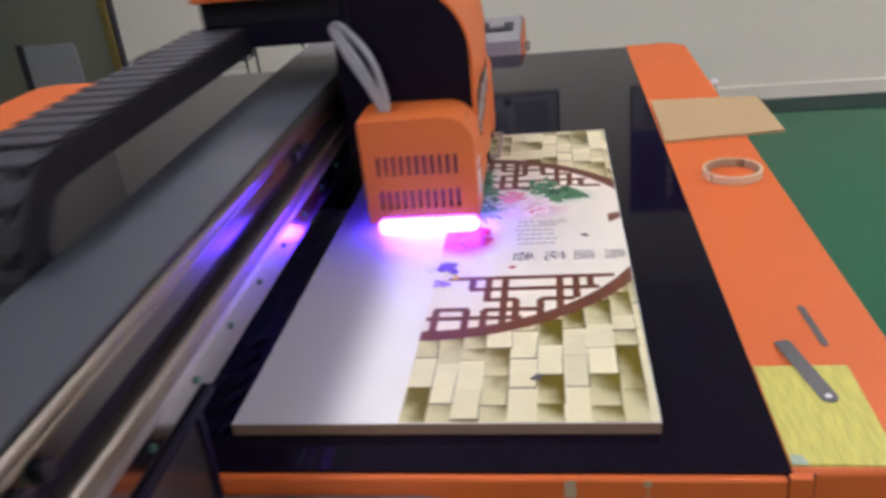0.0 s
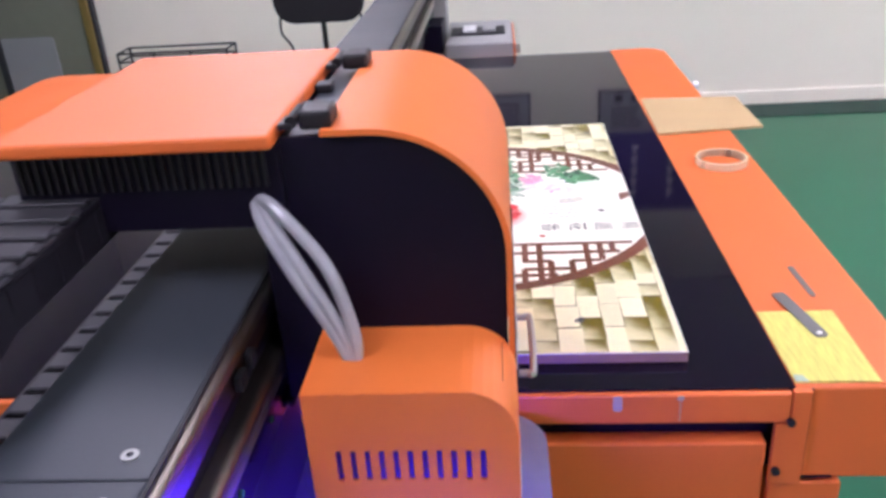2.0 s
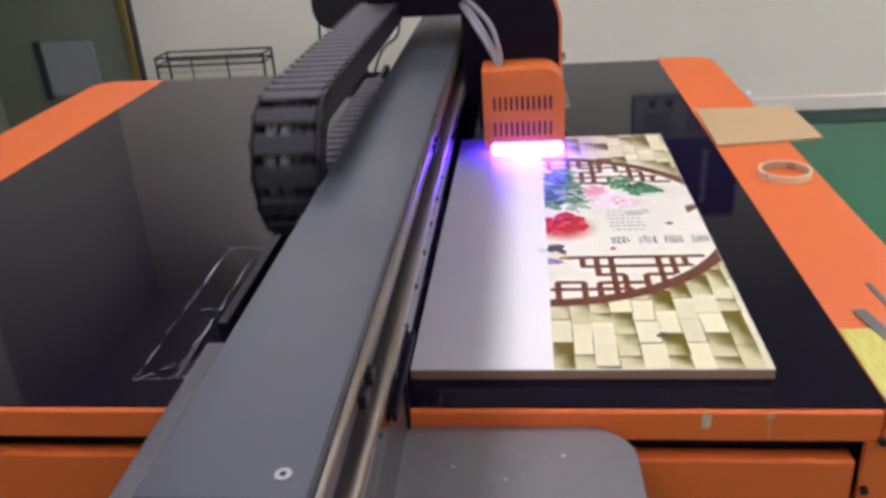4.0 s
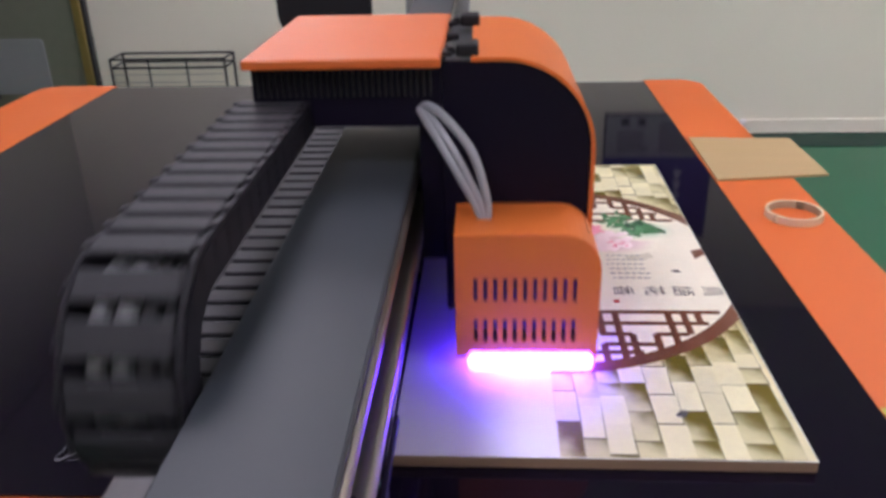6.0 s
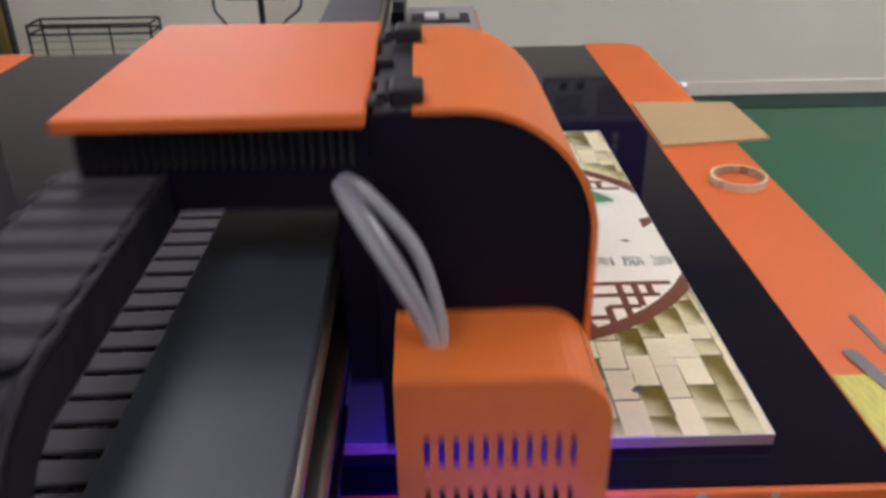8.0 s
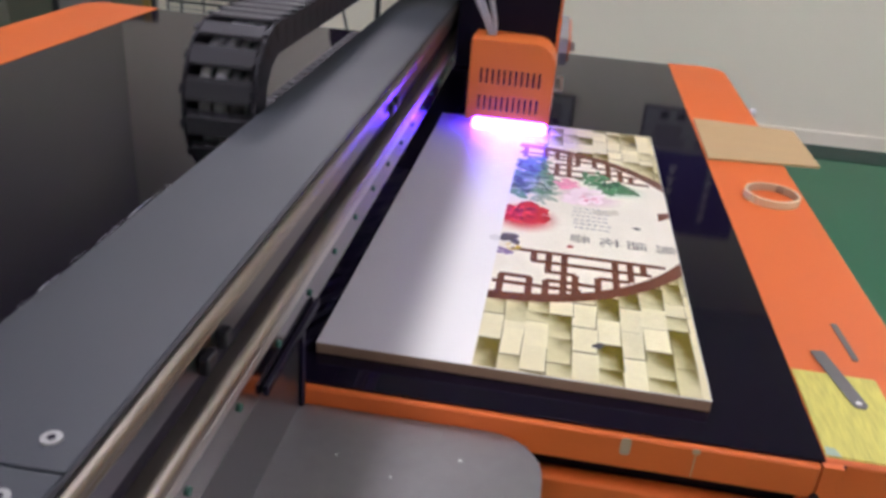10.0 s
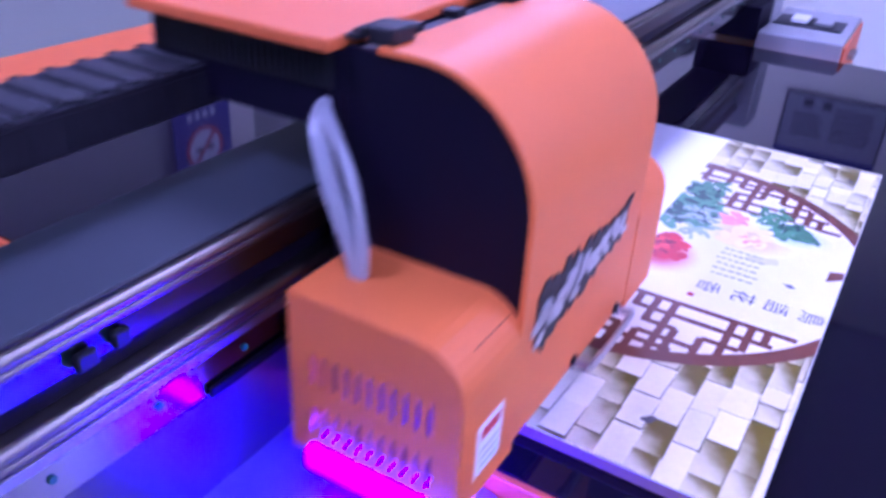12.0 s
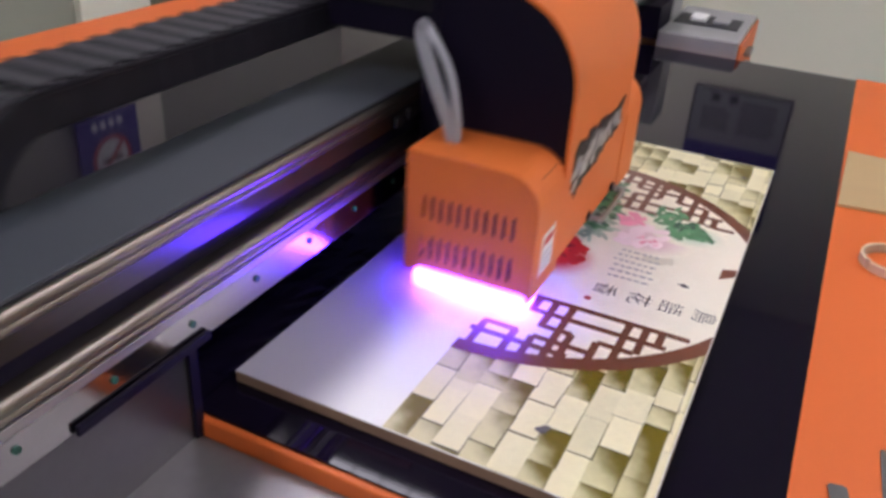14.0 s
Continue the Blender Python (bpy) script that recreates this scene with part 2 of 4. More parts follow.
def add_prism(bm, outline, axis, a, b, index=0):
    """Extrudes a closed outline of 2D points along an axis, from a to b."""
    def at(p, s):
        return {"x": (s, p[0], p[1]), "y": (p[0], s, p[1]), "z": (p[0], p[1], s)}[axis]
    lo, hi = [bm.verts.new(at(p, a)) for p in outline], [bm.verts.new(at(p, b)) for p in outline]
    made = [bm.faces.new(lo), bm.faces.new(hi[::-1])]
    for i in range(len(outline)):
        j = (i + 1) % len(outline)
        made.append(bm.faces.new((lo[i], hi[i], hi[j], lo[j])))
    for f in made:
        f.material_index = index
    return bm


def prism(outline, axis, a, b):
    return add_prism(bmesh.new(), outline, axis, a, b)


def arc(cx, cy, r, a0, a1, n):
    return [(cx + r * math.cos(radians(a0 + (a1 - a0) * i / n)), cy + r * math.sin(radians(a0 + (a1 - a0) * i / n))) for i in range(n + 1)]


def rounded(x0, x1, y0, y1, r, corners="abcd", n=6):
    """A rectangle's outline, rounded at its corners: a left front, b right front, c right back, d left back."""
    out = []
    for key, (cx, cy), start, square in (("a", (x0 + r, y0 + r), 180, (x0, y0)), ("b", (x1 - r, y0 + r), 270, (x1, y0)),
                                         ("c", (x1 - r, y1 - r), 0, (x1, y1)), ("d", (x0 + r, y1 - r), 90, (x0, y1))):
        out += arc(cx, cy, r, start, start + 90, n) if key in corners else [square]
    return out


def add_tube(bm, points, radius, sides=10, index=0):
    points = [Vector(p) for p in points]
    rings, up = [], None
    for i, p in enumerate(points):
        way = (points[min(i + 1, len(points) - 1)] - points[max(i - 1, 0)]).normalized()
        side = way.orthogonal().normalized() if up is None else (up - way * up.dot(way)).normalized()
        up = side
        other = way.cross(side)
        rings.append([bm.verts.new(p + radius * (math.cos(2 * math.pi * k / sides) * side + math.sin(2 * math.pi * k / sides) * other)) for k in range(sides)])
    for a, b in zip(rings, rings[1:]):
        for k in range(sides):
            bm.faces.new((a[k], a[(k + 1) % sides], b[(k + 1) % sides], b[k])).material_index = index
    for end in (rings[0][::-1], rings[-1]):
        bm.faces.new(end).material_index = index
    return bm


def tube(points, radius, sides=10):
    return add_tube(bmesh.new(), points, radius, sides)


def curve_points(ctrl, n=16):
    """A smooth line through control points."""
    p = [Vector(ctrl[0])] + [Vector(c) for c in ctrl] + [Vector(ctrl[-1])]
    out = []
    for i in range(1, len(p) - 2):
        for k in range(n):
            u = k / n
            out.append(0.5 * (2 * p[i] + (p[i + 1] - p[i - 1]) * u + (2 * p[i - 1] - 5 * p[i] + 4 * p[i + 1] - p[i + 2]) * u * u + (3 * p[i] - p[i - 1] - 3 * p[i + 1] + p[i + 2]) * u ** 3))
    return out + [p[-2]]


def cyl(x, y, z, r, h, axis="z", sides=16):
    d = {"x": Vector((1, 0, 0)), "y": Vector((0, 1, 0)), "z": Vector((0, 0, 1))}[axis] * h
    return tube([Vector((x, y, z)), Vector((x, y, z)) + d], r, sides)


# ---- the room ----
BED = 0.903
WALL_Y, WALL_X = 4.2, -3.0
ROOM = (-3.0, 4.2, -3.2, 4.2, 3.0)   # x0, x1, y0, y1, height


def room():
    x0, x1, y0, y1, h = ROOM
    w = 0.15
    solo("floor", box(x0 - w, x1 + w, y0 - w, y1 + w, -0.1, 0), FLOOR, "glossy green epoxy floor", "floor", kind="structure")
    # darker green strip at the foot of the back wall
    solo("floor_border", box(x0, x1, 3.93, y1 - 0.004, 0, 0.004), FLOOR_EDGE, "dark green strip of floor along the wall", "floor", kind="structure")
    solo("wall_back", box(x0, x1, y1, y1 + w, 0, h), WALL, "plain cream painted wall", "wall", kind="structure")
    solo("wall_right", box(x1, x1 + w, y0, y1 + w, 0, h), WALL, "plain cream painted wall", "wall", kind="structure")
    solo("wall_front", box(x0, x1, y0 - w, y0, 0, h), WALL, "plain cream painted wall", "wall", kind="structure")
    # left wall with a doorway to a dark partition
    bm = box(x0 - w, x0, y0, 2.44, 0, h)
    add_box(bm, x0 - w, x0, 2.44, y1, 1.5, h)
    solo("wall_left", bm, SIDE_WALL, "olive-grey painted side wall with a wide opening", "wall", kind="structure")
    solo("pilaster", box(x0, x0 + 0.05, 2.03, 2.44, 0, h, 0.006), WALL, "pale flat pilaster beside the dark opening", "wall", kind="structure")
    solo("trim", box(x0 + 0.01, x1, y1 - 0.012, y1, 0.004, 0.09, 0.004), WALL, "cream painted skirting board", "skirting", kind="structure")
    solo("ceiling", box(x0 - w, x1 + w, y0 - w, y1 + w, h, h + 0.1), CEIL, "pale ceiling", "ceiling", kind="structure")
    # shallow dark alcove behind the opening
    ax = -3.76
    solo("floor_alcove", box(ax, x0 - w, 2.44, y1, -0.1, 0), FLOOR, "green epoxy floor of the alcove", "floor", kind="structure")
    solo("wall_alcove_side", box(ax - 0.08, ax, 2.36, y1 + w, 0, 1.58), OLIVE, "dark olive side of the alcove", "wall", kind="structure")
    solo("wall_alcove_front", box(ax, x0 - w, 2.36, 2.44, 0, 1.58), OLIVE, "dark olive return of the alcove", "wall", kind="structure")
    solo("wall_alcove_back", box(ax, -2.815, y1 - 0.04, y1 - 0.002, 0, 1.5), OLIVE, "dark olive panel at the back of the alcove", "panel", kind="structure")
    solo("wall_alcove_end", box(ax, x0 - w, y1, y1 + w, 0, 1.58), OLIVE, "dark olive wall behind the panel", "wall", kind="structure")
    solo("ceiling_alcove", box(ax, x0 - w, 2.44, y1, 1.5, 1.58), CEIL, "low ceiling of the alcove", "ceiling", kind="structure")
    door = thing("door_frame", (-2.79, y1, 0), "brass-coloured upright with a dark edge strip beside the olive panel", "door frame", kind="structure")
    part("frame", box(-2.813, -2.765, y1 - 0.07, y1 - 0.002, 0.0, 1.5, 0.006), BRASS, door, "brass-coloured upright")
    part("edge_strip", box(-2.764, -2.745, y1 - 0.05, y1 - 0.002, 0.0, 1.5, 0.003), INK_DARK, door, "dark edge strip")
    back = y1 - 0.04
    pan = thing("wall_panel", (-3.22, back, 0.28), "pale notice panel with a dark upright edge on the olive panel", "panel")
    bm = prism(rounded(-3.385, -3.04, 0.30, 0.635, 0.03, "c", 5), "y", back - 0.014, back - 0.0015)
    part("sheet", bm, PAPER_GREY, pan)
    part("edge", box(-3.43, -3.387, back - 0.022, back - 0.0015, 0.27, 0.645, 0.003), INK_DARK, pan, "dark upright edge")
    solo("wall_cable", tube(curve_points([(x0 - 0.05, 2.72, 1.5), (x0 - 0.05, 2.735, 0.9), (x0 - 0.05, 2.75, 0.62), (x0 - 0.045, 2.82, 0.5), (x0 - 0.04, 2.95, 0.35), (x0 - 0.05, 3.0, 0.003)]), 0.006, 8), HOSE, "thin grey cable hanging in the dark opening", "cable", smooth=True)


def wire_rack():
    rack = thing("wire_rack", (-2.2, 3.9, 0), "low black wire rack against the wall", "rack")
    x0, x1, y0, y1 = -2.54, -1.87, 3.92, 4.10
    for x in (x0, x1):
        for y in (y0, y1):
            part("post", tube([(x, y, 0), (x, y, 0.55)], 0.007, 8), BLACK_PLASTIC, rack)
    for z in (0.55, 0.50, 0.2):
        for y in (y0, y1):
            part("rail", tube([(x0, y, z), (x1, y, z)], 0.006, 8), BLACK_PLASTIC, rack)
        for x in (x0, x1):
            part("rail", tube([(x, y0, z), (x, y1, z)], 0.006, 8), BLACK_PLASTIC, rack)
    for i in range(1, 3):
        x = x0 + (x1 - x0) * i / 3
        part("post", tube([(x, y0, 0), (x, y0, 0.545)], 0.005, 8), BLACK_PLASTIC, rack)
    for i in range(9):
        part("wire", tube([(x0, y0 + 0.008, 0.46 - i * 0.045), (x1, y0 + 0.008, 0.46 - i * 0.045)], 0.0025, 6), STEEL, rack)


def black_chair():
    c = thing("office_chair", (-1.12, 3.2, 0), "black office chair with rounded backrest by the wall", "chair")
    bm = prism(rounded(-1.34, -0.90, 0.80, 1.35, 0.09, "abcd", 6), "y", 3.17, 3.22)
    bmesh.ops.bevel(bm, geom=[e for e in bm.edges if abs(e.verts[0].co.y - e.verts[1].co.y) < 1e-5], offset=0.012, segments=2, affect="EDGES")
    part("backrest", bm, BLACK_PLASTIC, c, smooth=True)
    part("seat", box(-1.36, -0.88, 2.72, 3.17, 0.45, 0.52, 0.025), BLACK_PLASTIC, c)
    part("back_bar", tube(curve_points([(-1.12, 3.235, 0.95), (-1.12, 3.25, 0.7), (-1.12, 3.2, 0.46), (-1.12, 3.0, 0.44)]), 0.014, 8), BLACK_PLASTIC, c)
    for s in (-1, 1):
        part("armrest", tube(curve_points([(-1.12 + s * 0.2, 3.20, 0.83), (-1.12 + s * 0.19, 3.15, 0.76), (-1.12 + s * 0.12, 3.06, 0.70), (-1.12 + s * 0.06, 2.98, 0.52)]), 0.006, 8), BLACK_PLASTIC, c)
    part("column", cyl(-1.12, 2.95, 0.1, 0.025, 0.35), STEEL, c)
    for k in range(5):
        a = 2 * math.pi * k / 5
        part("foot", tube([(-1.12, 2.95, 0.09), (-1.12 + 0.28 * math.cos(a), 2.95 + 0.28 * math.sin(a), 0.05)], 0.018, 8), BLACK_PLASTIC, c)
        part("caster", cyl(-1.12 + 0.28 * math.cos(a) - 0.01, 2.95 + 0.28 * math.sin(a), 0.027, 0.027, 0.02, "x", 12), BLACK_PLASTIC, c)


def poster(x0, x1, z0, zm, z1):
    """A wall poster: navy upper field with two columns of white signs, grey lower field in a dark frame."""
    y = WALL_Y
    p = thing("wall_poster", ((x0 + x1) / 2, y, z0), "navy and grey information poster on the wall", "poster", group="wall posters")
    part("backing", box(x0, x1, y - 0.008, y - 0.001, z0, z1), PAPER_GREY, p)
    part("navy_field", box(x0 + 0.002, x1 - 0.002, y - 0.011, y - 0.008, zm, z1 - 0.002), NAVY, p, "navy printed field")
    bm = bmesh.new()
    for a, b, c, d in ((x0, x1, z0, z0 + 0.012), (x0, x0 + 0.012, z0 + 0.012, zm), (x1 - 0.012, x1, z0 + 0.012, zm)):
        add_box(bm, a, b, y - 0.012, y - 0.008, c, d)
    part("border", bm, INK_DARK, p, "dark printed border")
    rng = random.Random(int(x0 * 100))
    w = x1 - x0
    for k in range(2):
        part("square_mark", box(x0 + 0.10 + 0.1 * k, x0 + 0.15 + 0.1 * k, y - 0.011, y - 0.008, z0 + 0.03, z0 + 0.075), INK_DARK, p)
    for k in range(7):
        z = z0 + 0.06 + k * 0.028
        for a, b in ((0.12, 0.45), (0.5, 0.92)):
            if k < 2 and a < 0.3:
                continue
            part("text_bar", box(x0 + w * a, x0 + w * (b - 0.1 * rng.random()), y - 0.0105, y - 0.008, z, z + 0.010), INK_DARK, p)
    for col in (0.32, 0.66):
        for k in range(5):
            z, x = zm + 0.09 + k * 0.075, x0 + w * col
            part("text_bar", box(x, x + 0.045, y - 0.014, y - 0.011, z, z + 0.018), INK_WHITE, p)
            part("text_bar", box(x + 0.012, x + 0.03, y - 0.014, y - 0.011, z + 0.024, z + 0.05), INK_WHITE, p)


def no_smoking_sign():
    y0, y1, z0, z1 = 1.89, 2.26, 1.72, 2.12
    s = thing("no_smoking_sign", (WALL_X, 2.07, 1.72), "navy no smoking sign with a red ring on the wall", "sign")
    part("plate", box(WALL_X + 0.051, WALL_X + 0.056, y0, y1, z0, z1), NAVY, s)
    cy, cz, r = (y0 + y1) / 2, z0 + 0.23, 0.12
    bm = bmesh.new()
    add_prism(bm, arc(cy, cz, r, 0, 359, 28), "x", WALL_X + 0.056, WALL_X + 0.058)
    part("white_disc", bm, INK_WHITE, s)
    bm = bmesh.new()
    ring_o, ring_i = arc(cy, cz, r, 0, 360, 28), arc(cy, cz, r - 0.022, 0, 360, 28)
    for i in range(28):
        add_prism(bm, [ring_o[i], ring_o[i + 1], ring_i[i + 1], ring_i[i]], "x", WALL_X + 0.058, WALL_X + 0.060)
    d = 0.075
    add_prism(bm, [(cy - d - 0.008, cz + d), (cy - d + 0.008, cz + d + 0.012), (cy + d + 0.008, cz - d), (cy + d - 0.008, cz - d - 0.012)], "x", WALL_X + 0.058, WALL_X + 0.0605)
    part("red_ring", bm, RED_SIGN, s)
    part("cigarette", box(WALL_X + 0.058, WALL_X + 0.0595, cy - 0.06, cy + 0.06, cz - 0.01, cz + 0.012), INK_DARK, s)
    for k in range(4):
        part("text_bar", box(WALL_X + 0.056, WALL_X + 0.058, y0 + 0.09 + 0.05 * k, y0 + 0.12 + 0.05 * k, z0 + 0.035, z0 + 0.07), INK_WHITE, s)


def ceiling_lights():
    """Louvred ceiling panels, most of them added unseen; each one glows and carries an area lamp just under it."""
    h = ROOM[4]
    first = thing("ceiling_light", (0, 0, h), "white louvred fluorescent ceiling panel of a mostly added, unseen set", "ceiling light", group="ceiling lights")
    part("panel", box(-0.28, 0.28, -0.58, 0.58, h - 0.012, h - 0.002), PANEL_GLOW, first)
    bm = bmesh.new()
    for a, b, c, d in ((-0.3, -0.28, -0.6, 0.6), (0.28, 0.3, -0.6, 0.6), (-0.28, 0.28, -0.6, -0.58), (-0.28, 0.28, 0.58, 0.6)):
        add_box(bm, a, b, c, d, h - 0.03, h - 0.001)
    part("frame", bm, WHITE_PLASTIC, first)
    for i in range(1, 8):
        part("louvre", box(-0.28, 0.28, -0.58 + 1.16 * i / 8 - 0.006, -0.58 + 1.16 * i / 8 + 0.006, h - 0.028, h - 0.0125), WHITE_PLASTIC, first)
    for j in range(1, 4):
        part("louvre", box(-0.28 + 0.14 * j - 0.005, -0.28 + 0.14 * j + 0.005, -0.58, 0.58, h - 0.0275, h - 0.0127), WHITE_PLASTIC, first)
    # only the first is mirrored; the last two are added to brighten the walls
    spots = [(-1.25, 1.22), (1.1, 1.22), (3.3, 1.22), (-1.25, -1.1), (1.1, -1.1), (3.3, -1.1), (3.3, 3.3), (-1.5, 3.55)]
    first.location = (*spots[0], h)
    for i, (x, y) in enumerate(spots):
        if i:
            copy_thing(first, pose(x, y, h))
        lamp = bpy.data.lights.new("panel_lamp", "AREA")
        lamp.shape, lamp.size, lamp.size_y = "RECTANGLE", 0.55, 1.15
        lamp.energy, lamp.color = LIGHT_POWER, (1.0, 0.955, 0.985)
        ob = new("panel_lamp", lamp)
        ob.matrix_world = pose(x, y, h - 0.035)
        tagged(ob, kind="structure")


# ---- the printer ----
BX0, BX1, SX0, SX1 = -1.51, 0.111, -1.745, 0.272     # glass bed and outer edges of the side covers
BY0, BY1 = -0.055, 1.757


def printer_table():
    t = thing("printer_table", (-0.7, 0.85, 0), "orange flatbed printer table with black glass bed", "printer")
    part("glass_bed", prism([(BX0, BY0), (BX1, BY0), (BX1, BY1), (BX0, BY1)], "z", BED - 0.02, BED), BLACK_GLASS, t, "glossy black glass bed")
    # side covers with rounded rear corners and soft outer edges
    for x0, x1, keep, c in ((SX0, BX0, "d", 1), (BX1, SX1, "c", -1)):
        bm = prism(rounded(x0, x1, BY0, BY1 + 0.02, 0.07, keep, 14), "z", 0.772, BED + 0.001)
        top = [e for e in bm.edges if all(v.co.z > BED for v in e.verts) and not all(abs(v.co.x - (BX0 if c > 0 else BX1)) < 1e-4 for v in e.verts)]
        bmesh.ops.bevel(bm, geom=top, offset=0.006, segments=3, affect="EDGES", profile=0.5)
        part("side_cover", bm, ORANGE, t, "orange powder-coated side cover")
    # front apron, dark slot and panel below
    fx0, fx1 = BX0, 0.1065
    part("front_apron", box(fx0, fx1, BY0 - 0.008, BY0 + 0.02, 0.858, BED - 0.0035, 0.003), ORANGE, t, "orange front apron, chipped at one spot")
    part("slot_recess", box(fx0, 0.091, BY0 + 0.02, BY0 + 0.03, 0.82, 0.86), BLACK_PLATE, t, "black recessed slot")
    part("front_panel", box(fx0, 0.085, BY0 - 0.006, BY0 + 0.02, 0.12, 0.827, 0.003), ORANGE, t, "orange front panel")
    part("corner_post", prism([(0.0915, 0.768), (0.1285, 0.768), (0.1285, 0.9015), (0.1078, 0.9015), (0.1078, 0.8575), (0.0915, 0.8565)], "y", BY0 - 0.0085, BY0 - 0.0005), ORANGE, t, "orange corner post")
    part("seam", box(0.1288, 0.1312, BY0 - 0.003, BY0 - 0.0003, 0.7725, 0.9015), BLACK_PLATE, t, "dark seam beside the corner post")
    part("seam", box(0.1314, 0.167, BY0 - 0.003, BY0 - 0.0003, 0.7722, 0.7742), BLACK_PLATE, t, "short dark seam")
    part("lower_flange", box(0.094, 0.180, BY0 - 0.004, BY0 + 0.03, 0.60, 0.7655, 0.003), ORANGE, t, "orange lower flange")
    part("scratch", box(-0.0205, -0.0193, BY0 - 0.0086, BY0 - 0.0078, 0.862, 0.897), TAPE_CORE, t, "thin pale scratch")
    part("scratch", prism(rounded(-0.024, -0.016, 0.892, 0.898, 0.002), "y", BY0 - 0.0087, BY0 - 0.0078), TAPE_CORE, t, "small pale chip")
    part("paint_chip", prism(rounded(-0.098, -0.087, 0.877, 0.8985, 0.004), "y", BY0 - 0.0086, BY0 - 0.0078), TAPE_CORE, t, "pale paint chip")
    for x, z in ((0.1075, 0.861), (0.097, 0.789)):
        part("screw", cyl(x, BY0 - 0.014, z, 0.005, 0.008, "y", 12), BLACK_PLASTIC, t)
    part("core", box(SX0 + 0.12, SX1 - 0.12, BY0 + 0.03, BY1 - 0.02, 0.12, BED - 0.022), BLACK_PLATE, t, "dark table body")
    part("back_apron", box(SX0 + 0.05, SX1 - 0.05, BY1, BY1 + 0.018, 0.6, BED - 0.004, 0.003), ORANGE, t)
    for x in (SX0 + 0.25, SX1 - 0.25):
        for y in (BY0 + 0.2, BY1 - 0.2):
            part("foot", box(x - 0.06, x + 0.06, y - 0.06, y + 0.06, 0, 0.12, 0.01), BLACK_PLATE, t)
    bm = bmesh.new()
    add_tube(bm, [(SX1 + 0.004, 1.33, 0.895), (SX1 + 0.018, 1.33, 0.895)], 0.012, 12)
    part("side_knob", bm, WHITE_PLASTIC, t, "small white knob on the side")


TILT = 0.5
PIVOT = Vector((-0.44, 0.3, 0))
GANTRY = Matrix.Translation(PIVOT) @ pose(0, 0, 0, 0, 0, TILT) @ Matrix.Translation(-PIVOT)
TOP = 1.147
BEAM_X0, BEAM_X1 = -0.556, -0.441
BEAM_Y0, BEAM_Y1 = -0.62, 1.96


def gantry():
    g = new("gantry")
    g.matrix_world = GANTRY
    ORIGIN[g] = Vector((0, 0, 0))
    tagged(g, "grey steel gantry beam with guide rails over the bed", "gantry")
    y0, y1 = BEAM_Y0, BEAM_Y1
    part("beam_body", box(BEAM_X0 + 0.006, BEAM_X1 - 0.012, y0 + 0.004, y1, 1.004, TOP - 0.006, 0.002), DARK_STEEL, g, "dark beam core")
    part("top_cover", box(BEAM_X0, BEAM_X1, -0.487, y1, TOP - 0.004, TOP, 0.0012), BEAM_GREY, g, "blue-grey coated top cover")
    part("end_cover", box(BEAM_X0, BEAM_X1, y0, -0.489, TOP - 0.004, TOP + 0.0005, 0.0012), BEAM_GREY, g, "blue-grey end cover")
    part("left_cover", box(BEAM_X0, BEAM_X0 + 0.004, y0, y1, 1.0, TOP - 0.0042), BEAM_GREY, g)
    part("cover_edge", box(BEAM_X1 - 0.0005, BEAM_X1 + 0.003, y0, y1, TOP - 0.006, TOP - 0.0005, 0.0008), BLACK_PLASTIC, g, "thin dark edge seal")
    # rails on the front side: rounded upper rail, tape, dark slot, rounded lower rail, screwed strip
    r = arc(-0.443, 1.1235, 0.0050, -90, 70, 5) + arc(-0.4405, 1.1360, 0.0075, -70, 90, 7)
    part("upper_rail", prism([(-0.452, 1.1185)] + r + [(-0.452, 1.1435)], "y", y0, y1 - 0.02), RAIL_STEEL, g, "oiled steel upper guide rail", smooth=True)
    part("scale_strip", box(-0.452, -0.443, y0, y1 - 0.03, 1.0965, 1.1175), TAPE_STRIP, g, "drawn metal measuring strip")
    part("slot", box(-0.452, -0.447, y0, y1 - 0.03, 1.078, 1.0955), BLACK_PLATE, g, "dark slot")
    r = arc(-0.441, 1.0555, 0.0055, -90, 70, 5) + arc(-0.438, 1.0690, 0.0080, -70, 90, 7)
    part("lower_rail", prism([(-0.452, 1.050)] + r + [(-0.452, 1.077)], "y", y0, y1 - 0.02), RAIL_STEEL, g, "oiled steel lower guide rail", smooth=True)
    part("rail_groove", box(-0.452, -0.437, y0, y1 - 0.03, 1.0395, 1.0495, 0.001), STEEL, g)
    part("screw_strip", box(-0.452, -0.4395, y0, y1 - 0.03, 1.0005, 1.039, 0.001), STRIP_STEEL, g, "steel strip with green-marked screws")
    for k in range(26):
        y = -0.56 + 0.098 * k
        part("strip_screw", cyl(-0.4400, y, 1.024, 0.0036, 0.0025, "x", 10), GREEN_PAINT, g, "green-marked screw")
    part("wiper_bar", box(-0.4385, -0.4335, -0.215, -0.052, 0.9990, 1.0090, 0.001), BLACK_PLATE, g, "black bar under the rail")
    for y in (-0.33, 0.32):
        part("rail_clip", box(-0.442, -0.434, y, y + 0.018, 1.098, 1.112, 0.002), BLACK_PLASTIC, g, "small black rail clip")
        part("rail_clip", box(-0.442, -0.434, y + 0.032, y + 0.046, 1.1, 1.114, 0.002), BLACK_PLASTIC, g, "small black rail clip")
    for y in (-0.465, -0.51):
        part("cover_screw", cyl(-0.462, y, TOP - 0.001, 0.0058, 0.0022, "z", 16), BOX_GREY, g, "countersunk cover screw")
